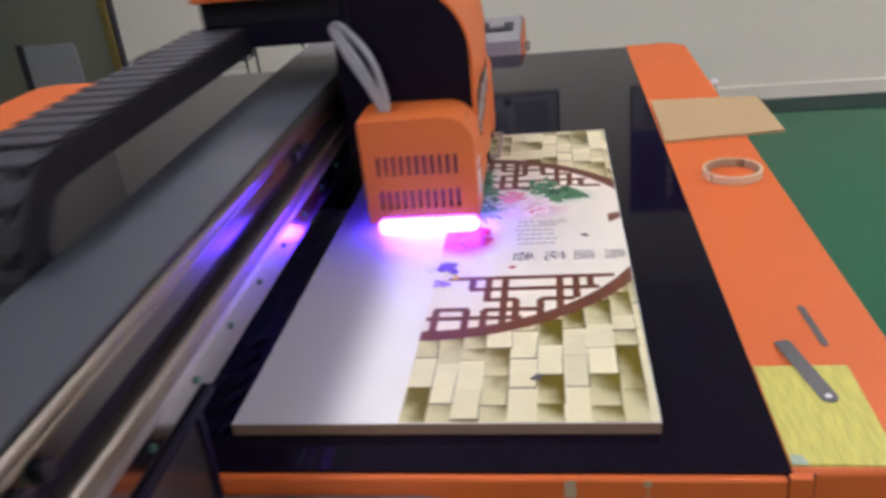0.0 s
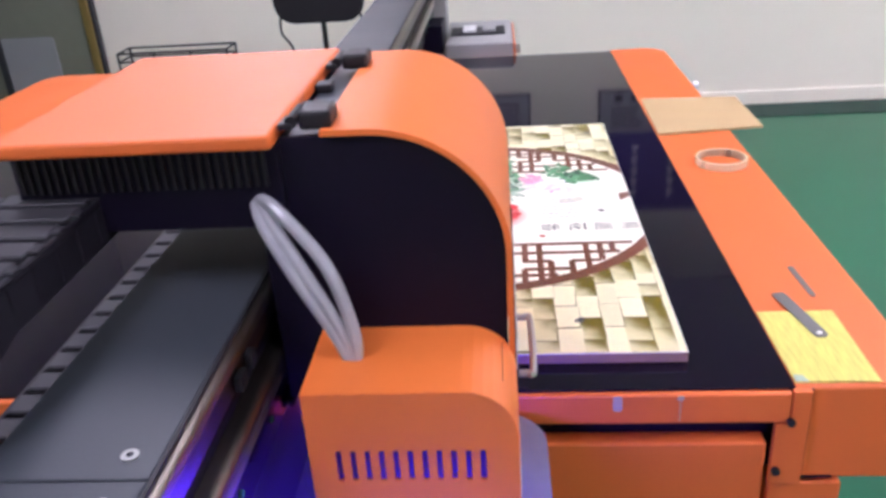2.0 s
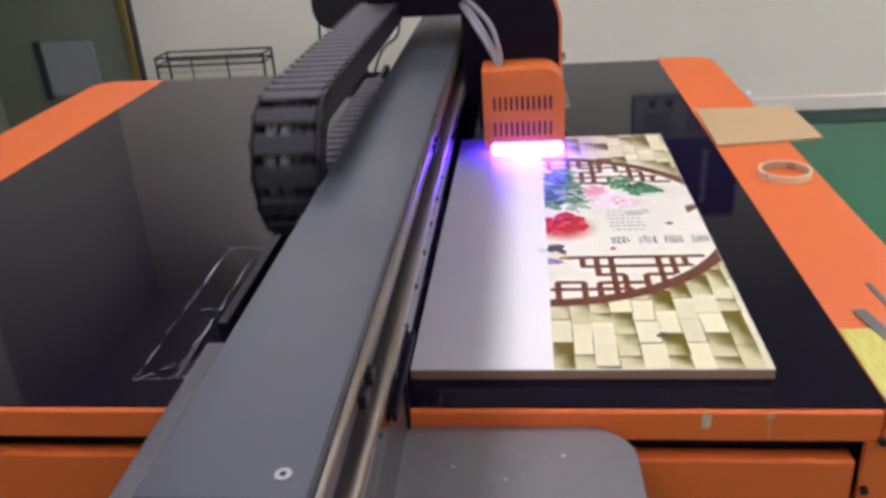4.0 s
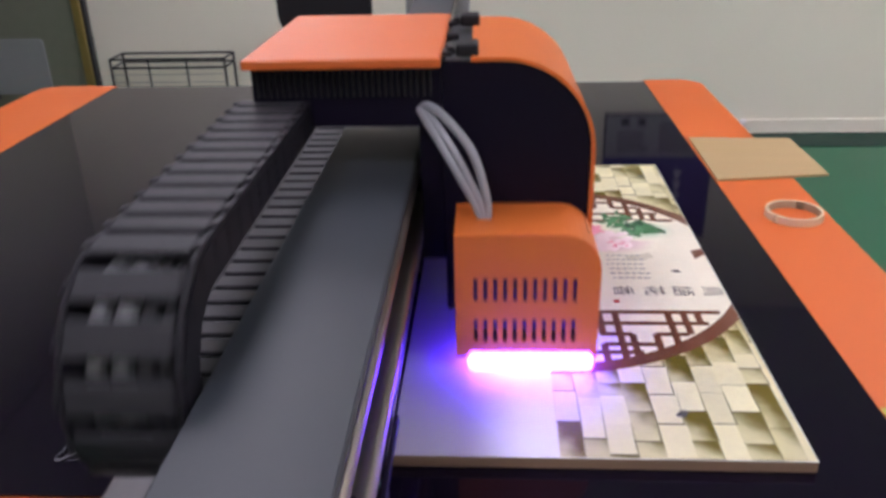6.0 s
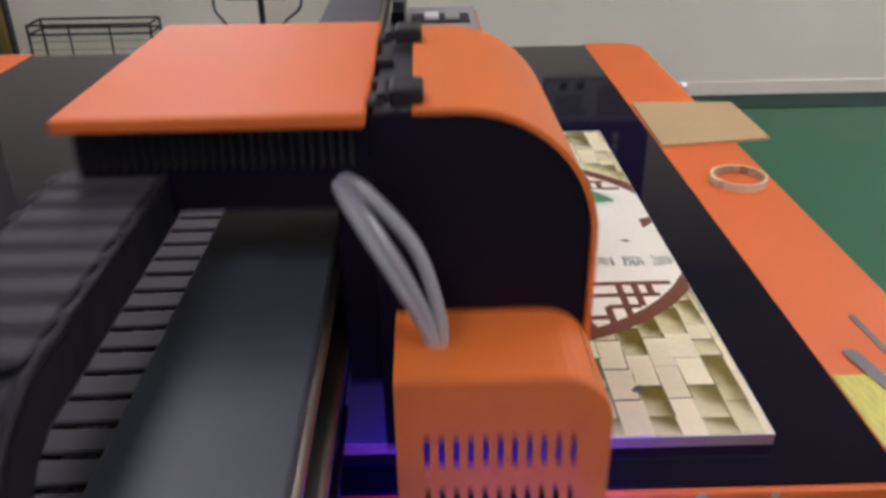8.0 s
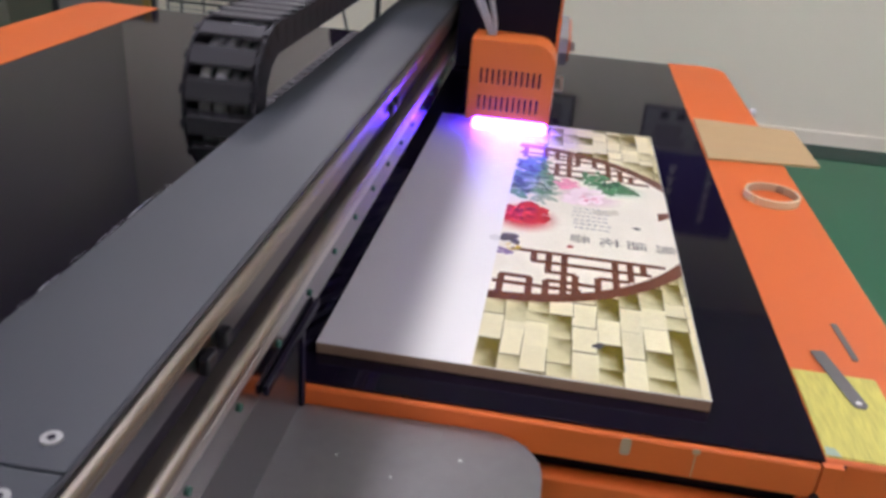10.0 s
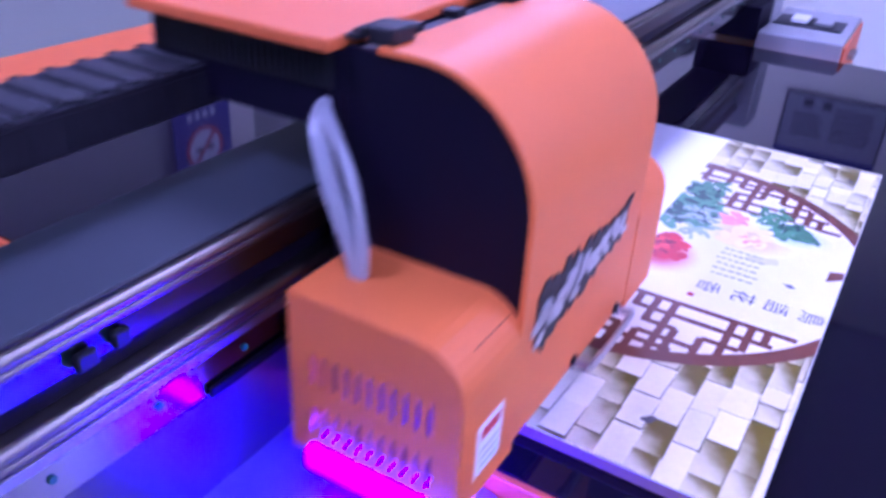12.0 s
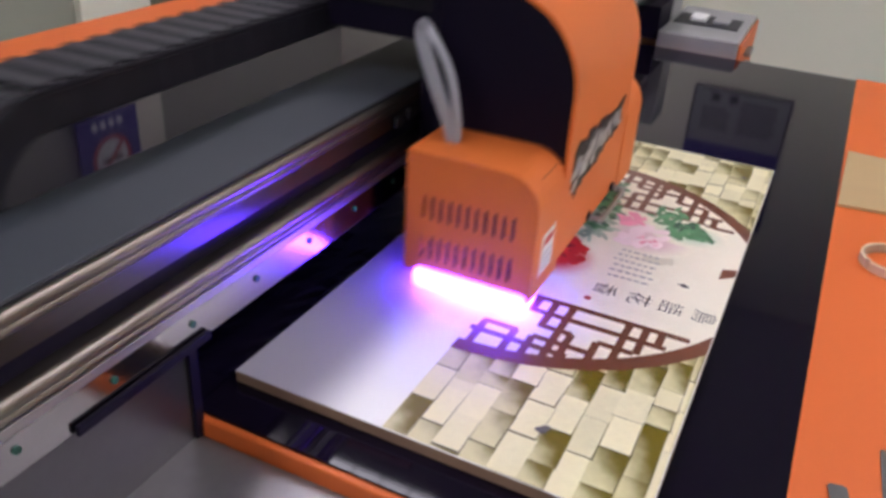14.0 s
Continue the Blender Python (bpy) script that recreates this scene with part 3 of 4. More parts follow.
        part("screw_socket", cyl(-0.462, y, TOP + 0.0012, 0.0026, 0.0003, "z", 6), BLACK_PLATE, g)
    # cable tray beside the beam
    part("cable_tray", box(-0.655, BEAM_X0 - 0.0005, -0.060, 1.3, 1.002, 1.006), BEAM_GREY, g, "grey cable chain tray")
    part("tray_lip", box(-0.667, -0.6555, -0.060, 1.3, 0.985, 1.026, 0.001), BLACK_PLATE, g, "black upturned lip of the tray")
    # front leg with the tray for maintenance, rear leg, control box
    part("front_leg", box(-0.682, -0.4505, -0.60, -0.065, 0.30, 1.003, 0.003), PLATE_GREY, g, "grey sheet metal front leg")
    part("leg_edge", box(-0.4505, -0.4465, -0.072, -0.06, 0.80, 1.0, 0.001), BLACK_PLATE, g, "dark folded edge")
    part("service_tray", prism(rounded(-0.4505, -0.181, -0.66, -0.066, 0.06, "bc", 8), "z", 0.87, 0.88), TRAY_GREY, g, "grey metal service tray with rounded corners")
    for x, y, r in ((-0.33, -0.16, 0.0016), (-0.265, -0.12, 0.0022), (-0.245, -0.30, 0.0014), (-0.39, -0.14, 0.0018), (-0.30, -0.42, 0.002), (-0.41, -0.31, 0.0013)):
        part("paint_speck", cyl(x, y, 0.8801, r, 0.0004, "z", 8), WHITE_PLASTIC, g, "tiny white paint speck")
    part("tray_skirt", prism(rounded(-0.4505, -0.186, -0.65, -0.072, 0.055, "bc", 8), "z", 0.70, 0.8695), PLATE_GREY, g)
    part("rear_leg", box(-0.60, -0.40, BEAM_Y1 + 0.001, BEAM_Y1 + 0.14, 0.30, 1.20, 0.004), BOX_GREY, g, "grey rear column")
    part("rear_shade", box(-0.56, -0.405, 1.80, BEAM_Y1, 0.91, 1.0, 0.003), BLACK_PLATE, g)
    cb = part("control_box", box(-0.398, -0.180, 1.77, 2.17, 0.80, 0.945, 0.006), BOX_GREY, g, "grey control box with rocker switches")
    part("orange_side", box(-0.1795, -0.173, 1.78, 2.16, 0.80, 0.935, 0.002), ORANGE, cb, "orange side plate")
    part("switch_panel", box(-0.385, -0.205, 1.90, 2.04, 0.9455, 0.948), BLACK_PLASTIC, cb, "black switch panel")
    part("rocker", box(-0.345, -0.300, 1.935, 2.01, 0.9485, 0.960, 0.002), WHITE_PLASTIC, cb, "white rocker switch")
    part("rocker", box(-0.280, -0.235, 1.935, 2.01, 0.9485, 0.957, 0.002), BOX_GREY, cb, "grey rocker switch")
    for z in (0.84, 0.88):
        part("latch", box(-0.173, -0.155, 1.90, 1.98, z, z + 0.014, 0.003), STEEL, cb, "small side latch")
    return g


CHAIN_N, PITCH, CHAIN_R, CHAIN_X = 51, 0.034, 0.08, -0.6075
CHAIN_UP, CHAIN_LOW = 1.215, 1.055


def cable_chain():
    c = new("cable_chain")
    c.matrix_world = GANTRY
    ORIGIN[c] = Vector((0, 0, 0))
    tagged(c, "black plastic cable chain with ribbed links and grey hoses", "cable chain")
    bm = bmesh.new()
    w, hh = 0.043, 0.0195
    for side in (-1, 1):
        add_box(bm, side * w - 0.003, side * w + 0.003, -0.0205, 0.0205, -hh, hh, 0.0015, segments=1)
        add_box(bm, side * (w + 0.0033) - 0.0006, side * (w + 0.0033) + 0.0006, -0.016, 0.016, -0.014, 0.014, segments=1)
    for side in (-1, 1):
        add_box(bm, side * w - 0.0045, side * w + 0.0045, -0.006, 0.006, hh, hh + 0.003, 0.001, segments=1)
    add_box(bm, -w + 0.002, w - 0.002, -0.004, 0.004, -0.0165, -0.0135, segments=1)
    me = mesh_of("link", bm, (CHAIN_PLASTIC,))
    inner = bmesh.new()
    for z in (-1, 1):
        add_box(inner, -w + 0.0035, w - 0.0035, -0.0128, 0.0128, z * hh - 0.003, z * hh + 0.003, 0.0015, segments=1)
    add_box(inner, -0.0405, 0.0405, 0.0129, 0.0165, hh - 0.006, hh - 0.003, segments=1)
    lid = mesh_of("lid", inner, (LID_PLASTIC,))
    hoses = []
    for x, r, mat in ((-0.024, 0.0075, PALE_HOSE), (-0.004, 0.0085, PALE_HOSE), (0.014, 0.007, DARK_HOSE), (0.029, 0.006, DARK_HOSE)):
        bm = bmesh.new()
        add_tube(bm, [(x, -0.0185, 0.0), (x, 0.0185, 0.0)], r, 8)
        hoses.append(mesh_of("hose", bm, (mat,)))
    links = []
    for i in range(CHAIN_N):
        ob = new("link", me)
        ob.parent = c
        new("lid", lid).parent = ob
        for hm in hoses:
            new("hose", hm).parent = ob
        links.append(ob)
    return c, links


# ---- the carriage ----
CO = Vector((-0.30, 0.23, 0.94))


def carriage():
    c = new("print_carriage")
    ORIGIN[c] = CO
    tagged(c, "orange and black print carriage with a glowing violet lamp", "print carriage")
    # curved body
    cx, cz, R = -0.330, 1.173, 0.115
    outer = [(-0.215, 0.95)] + arc(cx, cz, R, 0, 90, 16) + [(-0.366, cz + R)]
    inner = [(-0.366, cz + R - 0.005)] + arc(cx, cz, R - 0.005, 90, 0, 16) + [(-0.220, 0.95)]
    bm = bmesh.new()
    loop = outer + inner
    ends = [[bm.verts.new((x, y, z)) for x, z in loop] for y in (0.098, 0.395)]
    n = len(loop)
    for a in range(n):
        bm.faces.new((ends[0][a], ends[0][(a + 1) % n], ends[1][(a + 1) % n], ends[1][a]))
    for a in range(len(outer) - 1):
        for e in ends:
            bm.faces.new((e[a], e[a + 1], e[n - 2 - a], e[n - 1 - a]))
    bmesh.ops.recalc_face_normals(bm, faces=bm.faces[:])
    part("shell", bm, ORANGE_SHELL, c, "glossy orange curved shell", smooth=True)
    face = [(-0.4005, 0.955), (-0.2215, 0.955)] + arc(cx, cz, R - 0.0055, 0, 90, 16) + [(-0.4005, cz + R - 0.0055)]
    part("front_plate", prism(face, "y", 0.102, 0.108), BLACK_PLATE, c, "matt black front plate")
    part("rear_plate", prism(face, "y", 0.386, 0.392), BLACK_PLATE, c)
    part("bottom_plate", box(-0.40, -0.222, 0.108, 0.386, 0.948, 0.954), BLACK_PLATE, c)
    part("saddle", box(-0.431, -0.401, 0.115, 0.385, 1.02, 1.204, 0.002), BLACK_PLATE, c, "black slider on the rails")
    # box over the beam
    part("drive_box", box(-0.630, -0.4015, 0.10, 0.395, 1.205, 1.279, 0.002), BLACK_PLATE, c, "black drive box over the beam")
    for k in range(28):
        x = -0.624 + 0.0077 * k
        part("louvre", box(x, x + 0.0032, 0.0965, 0.1005, 1.243, 1.277), BLACK_PLASTIC, c)
    part("lid", box(-0.635, -0.401, 0.078, 0.405, 1.2795, 1.292, 0.003), ORANGE, c, "flat orange lid")
    for x in (-0.52, -0.43):
        part("lid_screw", cyl(x, 0.0785, 1.286, 0.003, 0.003, "y", 10), STEEL, c)
    part("seam_bar", box(-0.3980, -0.3665, 0.112, 0.382, 1.2715, 1.2790, 0.001), BEAM_GREY, c, "grey strip between lid and shell")
    for y in (0.176, 0.252):
        part("catch", box(-0.4005, -0.384, y, y + 0.020, 1.2793, 1.2875, 0.0015), BLACK_PLASTIC, c, "small black catch")
    for y in (0.106, 0.315):
        bm = box(-0.384, -0.357, y, y + 0.036, 1.2862, 1.3020, 0.0035)
        add_tube(bm, [(-0.389, y - 0.003, 1.2945), (-0.389, y + 0.037, 1.2945)], 0.0052, 10)
        add_box(bm, -0.4005, -0.388, y - 0.006, y + 0.020, 1.2885, 1.2940, 0.002)
        part("hinge", bm, BLACK_PLASTIC, c, "black plastic hinge")
    # lamp housing: hollow box with one rounded edge and two rows of slots in its front
    lx0, lx1, lz0, lz1 = -0.386, -0.214, 0.940, 1.104

    def profile(d, open_bottom=False):
        r = 0.045 - d
        return [(lx0 + d, lz0), (lx1 - d, lz0)] + arc(lx1 - 0.045, lz1 - 0.045, r, 0, 90, 8) + [(lx0 + d, lz1 - d)]

    def housing(y_front, y_back, slots):
        bm = bmesh.new()
        o, i = profile(0), profile(0.003)
        n = len(o)
        for a in range(1, n):
            b = (a + 1) % n
            add_prism(bm, [o[a], o[b], i[b], i[a]], "y", y_front, y_back)
        bmesh.ops.remove_doubles(bm, verts=bm.verts[:], dist=1e-5)
        hb = part("lamp_housing", bm, ORANGE_SHELL, c, "orange lamp housing with slotted front", smooth=True)
        bm = bmesh.new()
        loops = [profile(0.0)]
        if slots:
            for z in (lz0 + 0.022, lz0 + 0.077):
                for k in range(11):
                    x = lx0 + 0.022 + k * 0.0118
                    loops.append([(x, z), (x + 0.0048, z), (x + 0.0048, z + 0.031), (x, z + 0.031)])
        edges = []
        for loop in loops:
            vs = [bm.verts.new((p[0], y_front - 0.003, p[1])) for p in loop]
            edges += [bm.edges.new((vs[k], vs[(k + 1) % len(vs)])) for k in range(len(vs))]
        bmesh.ops.triangle_fill(bm, edges=edges, use_beauty=True)
        made = bmesh.ops.extrude_face_region(bm, geom=bm.faces[:])
        bmesh.ops.translate(bm, verts=[v for v in made["geom"] if isinstance(v, bmesh.types.BMVert)], vec=(0, 0.003, 0))
        part("slotted_front" if slots else "back_plate", bm, ORANGE_SHELL, hb, "orange front with two rows of slots" if slots else "")
        return hb

    front = housing(0.003, 0.1015, True)
    part("lamp_core", box(-0.375, -0.226, 0.036, 0.095, 0.957, 1.09), BLACK_PLATE, front, "dark lamp core")
    # added plate that blocks the lamp's light from the slots
    part("slot_light_block", box(-0.378, -0.2175, 0.018, 0.094, 0.9485, 0.9515), BLACK_PLATE, front, "dark plate added to keep lamp glow out of the slots")
    part("uv_lamp", box(-0.372, -0.217, -0.005, 0.044, 0.9206, 0.9478, 0.009, 4), UV_GLOW, front, "glowing violet curing lamp", smooth=True)
    part("label", box(-0.2141, -0.2132, 0.028, 0.072, 0.965, 1.02), INK_WHITE, front, "white sticker with red print")
    part("label_print", box(-0.2133, -0.2127, 0.034, 0.066, 1.004, 1.014), RED_SIGN, front)
    for k in range(3):
        part("label_print", box(-0.2133, -0.2127, 0.034, 0.066, 0.972 + 0.009 * k, 0.975 + 0.009 * k), P_GREYINK, front)
    # the same housing, turned round, behind the body
    bm = bmesh.new()
    add_prism(bm, profile(0), "y", 0.3955, 0.488)
    part("rear_housing", bm, ORANGE_SHELL, c, "orange rear housing", smooth=True)
    # hoses from the drive box to the lamp housing
    for dx, bulge in ((0.0, 0.0), (0.007, 0.002), (0.013, 0.014)):
        pts = curve_points([(-0.428 + dx * 0.3, 0.103, 1.226 + 0.3 * dx), (-0.417 + dx, 0.080, 1.214 + bulge), (-0.393 + dx + bulge, 0.062, 1.178 + bulge * 0.6), (-0.366 + dx * 0.8 + bulge * 0.5, 0.055, 1.13), (-0.353 + dx * 0.4, 0.052, 1.100)], 8)
        part("hose", tube(pts, 0.0057, 10), HOSE, c, "grey hose", smooth=True)
    # cast nameplate, plain shapes only
    rng = random.Random(11)
    bm, relief = bmesh.new(), bmesh.new()
    for k in range(9):
        u = k / 8
        y, zc, a, b = 0.141 + 0.185 * u, 1.068 + 0.014 * u, 0.020 - 0.003 * u, 0.040 - 0.019 * u
        add_prism(bm, [(y + a * math.cos(q) * rng.uniform(0.85, 1.15), zc + b * math.sin(q) * rng.uniform(0.8, 1.15)) for q in [m * math.pi / 5 for m in range(10)]], "x", -0.2165, -0.2138 + 0.0001 * k)
        for m in range(3):
            yy, zz, q0 = y + rng.uniform(-0.01, 0.01), zc + rng.uniform(-0.55, 0.55) * b, rng.uniform(-0.3, 1.2)
            la, lb = rng.uniform(0.010, 0.017) * (1.1 - 0.4 * u), rng.uniform(0.004, 0.008) * (1.1 - 0.4 * u)
            add_prism(relief, [(yy + la * math.cos(q) * math.cos(q0) - lb * math.sin(q) * math.sin(q0), zz + la * math.cos(q) * math.sin(q0) + lb * math.sin(q) * math.cos(q0)) for q in [v * math.pi / 5 for v in range(10)]], "x", -0.2140, -0.2128 + 0.0006 * rng.random() + 0.00002 * (3 * k + m))
    add_prism(bm, [(0.324, 1.072), (0.355, 1.108), (0.339, 1.104), (0.321, 1.090)], "x", -0.2165, -0.2127)
    plate = tagged(part("nameplate", bm, BLACK_PLASTIC, c, "black-edged cast nameplate"), kind="stuff")
    tagged(part("relief", relief, PEWTER, plate, "dull silver raised shapes"), kind="stuff")
    # bumper bar beside the body
    part("bumper", tube(curve_points([(-0.216, 0.242, 0.957), (-0.201, 0.242, 0.957), (-0.194, 0.249, 0.957), (-0.194, 0.357, 0.957), (-0.201, 0.364, 0.957), (-0.216, 0.364, 0.957)], 4), 0.0042, 8), STEEL, c, "bent steel bumper bar", smooth=True)
    for y in (0.242, 0.364):
        part("bumper_mount", cyl(-0.2165, y, 0.957, 0.007, 0.006, "x", 10), BLACK_PLASTIC, c)
    return c


# ---- the printed board ----
BOARD_W, BOARD_L, BOARD_T = 0.45, 0.952, 0.015
INK_EDGE = -0.268
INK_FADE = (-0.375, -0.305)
FACE = BED + BOARD_T
RING_C, RING_R, RING_T = (-0.268, 0.4825), 0.323, 0.022


def flat(bm, outline, z, index=0):
    f = bm.faces.new([bm.verts.new((x, y, z)) for x, y in outline])
    f.material_index = index
    return f


def clip_outline(pts, keep):
    """Cuts a polygon by half planes a*x + b*y <= c."""
    for a, b, c in keep:
        out = []
        for i, p in enumerate(pts):
            q = pts[(i + 1) % len(pts)]
            dp, dq = a * p[0] + b * p[1] - c, a * q[0] + b * q[1] - c
            if dp <= 0:
                out.append(p)
            if dp * dq < 0:
                u = dp / (dp - dq)
                out.append((p[0] + u * (q[0] - p[0]), p[1] + u * (q[1] - p[1])))
        pts = out
        if len(pts) < 3:
            return []
    return pts


def blend_print(name, inner, outer, value_of):
    """A printed surface that runs softly from one ink colour to another."""
    m = material(name, outer, 0.33, vary=0.07, scale=110, bump=0.03, stains=0.06, sheen_scale=25)
    n, l = m.node_tree.nodes, m.node_tree.links
    b = n["Principled BSDF"]
    value = value_of(n, l)
    mix = n.new("ShaderNodeMix")
    mix.data_type = "RGBA"
    old = b.inputs["Base Color"].links[0].from_socket
    l.new(value, mix.inputs[0])
    l.new(old, mix.inputs[6])
    mix.inputs[7].default_value = (*inner, 1)
    l.new(mix.outputs[2], b.inputs["Base Color"])
    return m


def shaded_print_material():
    def value(n, l):
        uvs, sep, noise = n.new("ShaderNodeUVMap"), n.new("ShaderNodeSeparateXYZ"), n.new("ShaderNodeTexNoise")
        uvs.uv_map = "shade"
        l.new(uvs.outputs[0], sep.inputs[0])
        noise.inputs["Scale"].default_value = 45
        l.new(n.new("ShaderNodeTexCoord").outputs["Object"], noise.inputs[0])
        across = n.new("ShaderNodeMath")
        across.operation = "MULTIPLY_ADD"
        across.inputs[1].default_value = 0.75
        l.new(sep.outputs[0], across.inputs[0])
        l.new(sep.outputs[1], across.inputs[2])
        rough = n.new("ShaderNodeMath")
        rough.operation = "MULTIPLY_ADD"
        rough.inputs[1].default_value = 0.7
        l.new(noise.outputs[0], rough.inputs[0])
        l.new(across.outputs[0], rough.inputs[2])
        ramp = n.new("ShaderNodeMapRange")
        ramp.interpolation_type = "SMOOTHSTEP"
        ramp.inputs["From Min"].default_value, ramp.inputs["From Max"].default_value = 0.70, 1.75
        l.new(rough.outputs[0], ramp.inputs["Value"])
        return ramp.outputs[0]
    return blend_print("print_olive_shading", (0.145, 0.108, 0.004), (0.63, 0.58, 0.33), value)


def halo_material(color):
    def value(n, l):
        uvs, dist, ramp = n.new("ShaderNodeUVMap"), n.new("ShaderNodeVectorMath"), n.new("ShaderNodeMapRange")
        uvs.uv_map = "halo"
        dist.operation = "LENGTH"
        l.new(uvs.outputs[0], dist.inputs[0])
        ramp.interpolation_type = "SMOOTHSTEP"
        ramp.inputs["From Min"].default_value, ramp.inputs["From Max"].default_value = 1.0, 0.35
        l.new(dist.outputs["Value"], ramp.inputs["Value"])
        return ramp.outputs[0]
    return blend_print("print_halo", color, (0.80, 0.76, 0.615), value)


def printed_board():
    b = thing("printed_board", (0, 0, BED), "white panel half printed with a moon window and stone wall", "printed board")
    part("panel", box(-BOARD_W, 0, 0, BOARD_L, BED + 0.0003, FACE - 0.001, 0.0006, 1), MDF, b, "brown fibreboard core")
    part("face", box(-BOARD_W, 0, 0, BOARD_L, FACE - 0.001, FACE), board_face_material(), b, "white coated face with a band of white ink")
    rng = random.Random(5)
    cx, cy = RING_C
    xe = -0.001
    z = FACE + 0.00015

    def outside(x, y):
        return math.hypot(x - cx, y - cy) > RING_R - 0.004

    # stone wall: columns of staggered blocks; each is cream, tan or shaded olive towards its far right corner
    base, cream, shaded, line = (bmesh.new() for _ in range(4))
    uv = shaded.loops.layers.uv.new("shade")
    flat(base, [(INK_EDGE, 0.001), (xe, 0.001), (xe, BOARD_L - 0.001), (INK_EDGE, BOARD_L - 0.001)], z)
    cols = [INK_EDGE, -0.241, -0.214, -0.185, -0.155, -0.124, -0.095, -0.068, -0.035, -0.009, xe - 0.001]
    # near ends of the first blocks of each column and their kinds: c cream, t tan, s half shaded, o olive; a capital has a dark joint
    courses = [((0.0, 0.064), "oC"), ((0.0, 0.034, 0.093, 0.11), "tCct"), ((0.001, 0.007, 0.060, 0.116, 0.14), "oCcts"), ((0.0, 0.030, 0.084, 0.142), "tTsC"), ((0.0, 0.062, 0.119), "cCC"),
               ((0.0, 0.032, 0.086, 0.145), "soCo"), ((0.0, 0.063, 0.123), "cCc"), ((0.0, 0.028, 0.086, 0.139, 0.19), "ssCcs"), ((0.0, 0.057, 0.143, 0.177, 0.21), "toTCs"), ((0.0, 0.11, 0.18), "ccc")]

    def block(c0, c1, y0, y1, kind):
        j = [rng.uniform(-0.0014, 0.0014) for _ in range(4)]
        a0, a1, b1, b0 = max(c0 + j[0], INK_EDGE), min(c1 + j[1], xe), min(c1 + j[2], xe), max(c0 + j[3], INK_EDGE)
        quad = [(a0, y0), (a1, y0), (b1, y1), (b0, y1)]
        if not any(outside(*p) for p in quad):
            return
        k = kind.lower()
        if k in "sot":
            f = flat(shaded, quad, z + 0.0001)
            s0, s1 = {"s": (0.0, 1.0), "o": (0.2, 1.2), "t": (-0.1, 0.72)}[k]
            for lp, at in zip(f.loops, ((s0, s0), (s1, s0), (s1, s1), (s0, s1))):
                lp[uv].uv = at
        else:
            flat(cream, quad, z + 0.0001)
        e = rng.uniform(0.0016, 0.0028) if kind.isupper() else rng.uniform(0.0003, 0.0008)
        if kind.isupper() or rng.random() < 0.5:
            flat(line, [(a0, y0 - e), (a1 + 0.001, y0 - e), (a1, y0), (a0, y0)], z + 0.00028)
        if kind.isupper() or k in "so":
            e = rng.uniform(0.0008, 0.0018)
            flat(line, [(a1 - e, y0), (a1, y0), (b1, y1), (b1 - e * 0.3, y1)], z + 0.0003)
    for (c0, c1), (near, kinds) in zip(zip(cols, cols[1:]), courses):
        ends = list(near[1:]) + [near[-1] + 0.06]
        for y0, y1, kind in zip(near, ends, kinds):
            block(c0, c1, max(y0, 0.001), y1, kind)
        y = ends[-1]
        while y < BOARD_L - 0.012:
            y1 = min(y + rng.choice((0.03, 0.045, 0.055, 0.06, 0.075)), BOARD_L - 0.004)
            block(c0, c1, y, y1, rng.choice("CcCcctTssO"))
            y = y1
    part("wall_base_print", base, P_TAN, b, "printed tan ground")
    for name, bm, mat in (("block_print", cream, P_CREAM), ("joint_print", line, P_LINE), ("shaded_block_print", shaded, shaded_print_material())):
        tagged(part(name, bm, mat, b), kind="stuff")
    # moon window: pale disc and brown ring
    z += 0.0004
    keep = [(-1, 0, -INK_EDGE), (1, 0, xe)]
    bm = bmesh.new()
    flat(bm, clip_outline(arc(cx, cy, RING_R - 0.01, 0, 360, 96)[:-1], keep), z)
    part("disc_print", bm, material("print_warm_white", (0.80, 0.76, 0.615), 0.3, vary=0.02, scale=60, stains=0.05, sheen_scale=9), b, "warm white printed disc")
    z += 0.0002
    o, i = arc(cx, cy, RING_R, -90, 90, 72), arc(cx, cy, RING_R - RING_T, -90, 90, 72)
    for first, last in ((0, 36), (36, 72)):
        bm = bmesh.new()
        for k in range(first, last):
            q = clip_outline([o[k], o[k + 1], i[k + 1], i[k]], keep)
            if q:
                flat(bm, q, z)
        bmesh.ops.remove_doubles(bm, verts=bm.verts[:], dist=1e-5)
        part("ring_print", bm, P_BROWN, b, "brown printed ring")
    bm = bmesh.new()
    flat(bm, [(-0.020, 0.490), (xe, 0.508), (xe, 0.53), (-0.020, 0.522)], z)
    part("ring_tip_print", bm, P_BROWN, b)
    # lattice, near and far
    w = 0.0098
    bars = [(-0.248, -0.024, 0.317, 0), (-0.217, -0.046, 0.2855, 0), (-0.196, -0.153, 0.2565, 0), (-0.122, -0.078, 0.2565, 0), (-0.258, -0.214, 0.2325, 0), (-0.194, -0.120, 0.2305, 0), (-0.266, -0.145, 0.2105, 0),
            (0.285, 0.317, -0.214, 1), (0.2565, 0.317, -0.192, 1), (0.186, 0.317, -0.1695, 1), (0.222, 0.317, -0.097, 1), (0.2565, 0.317, -0.0755, 1), (0.285, 0.317, -0.0565, 1), (0.2, 0.2565, -0.1535, 1), (0.2, 0.2565, -0.122, 1),
            (0.18, 0.2325, -0.255, 1), (0.18, 0.2325, -0.216, 1), (0.18, 0.2305, -0.1935, 1)]
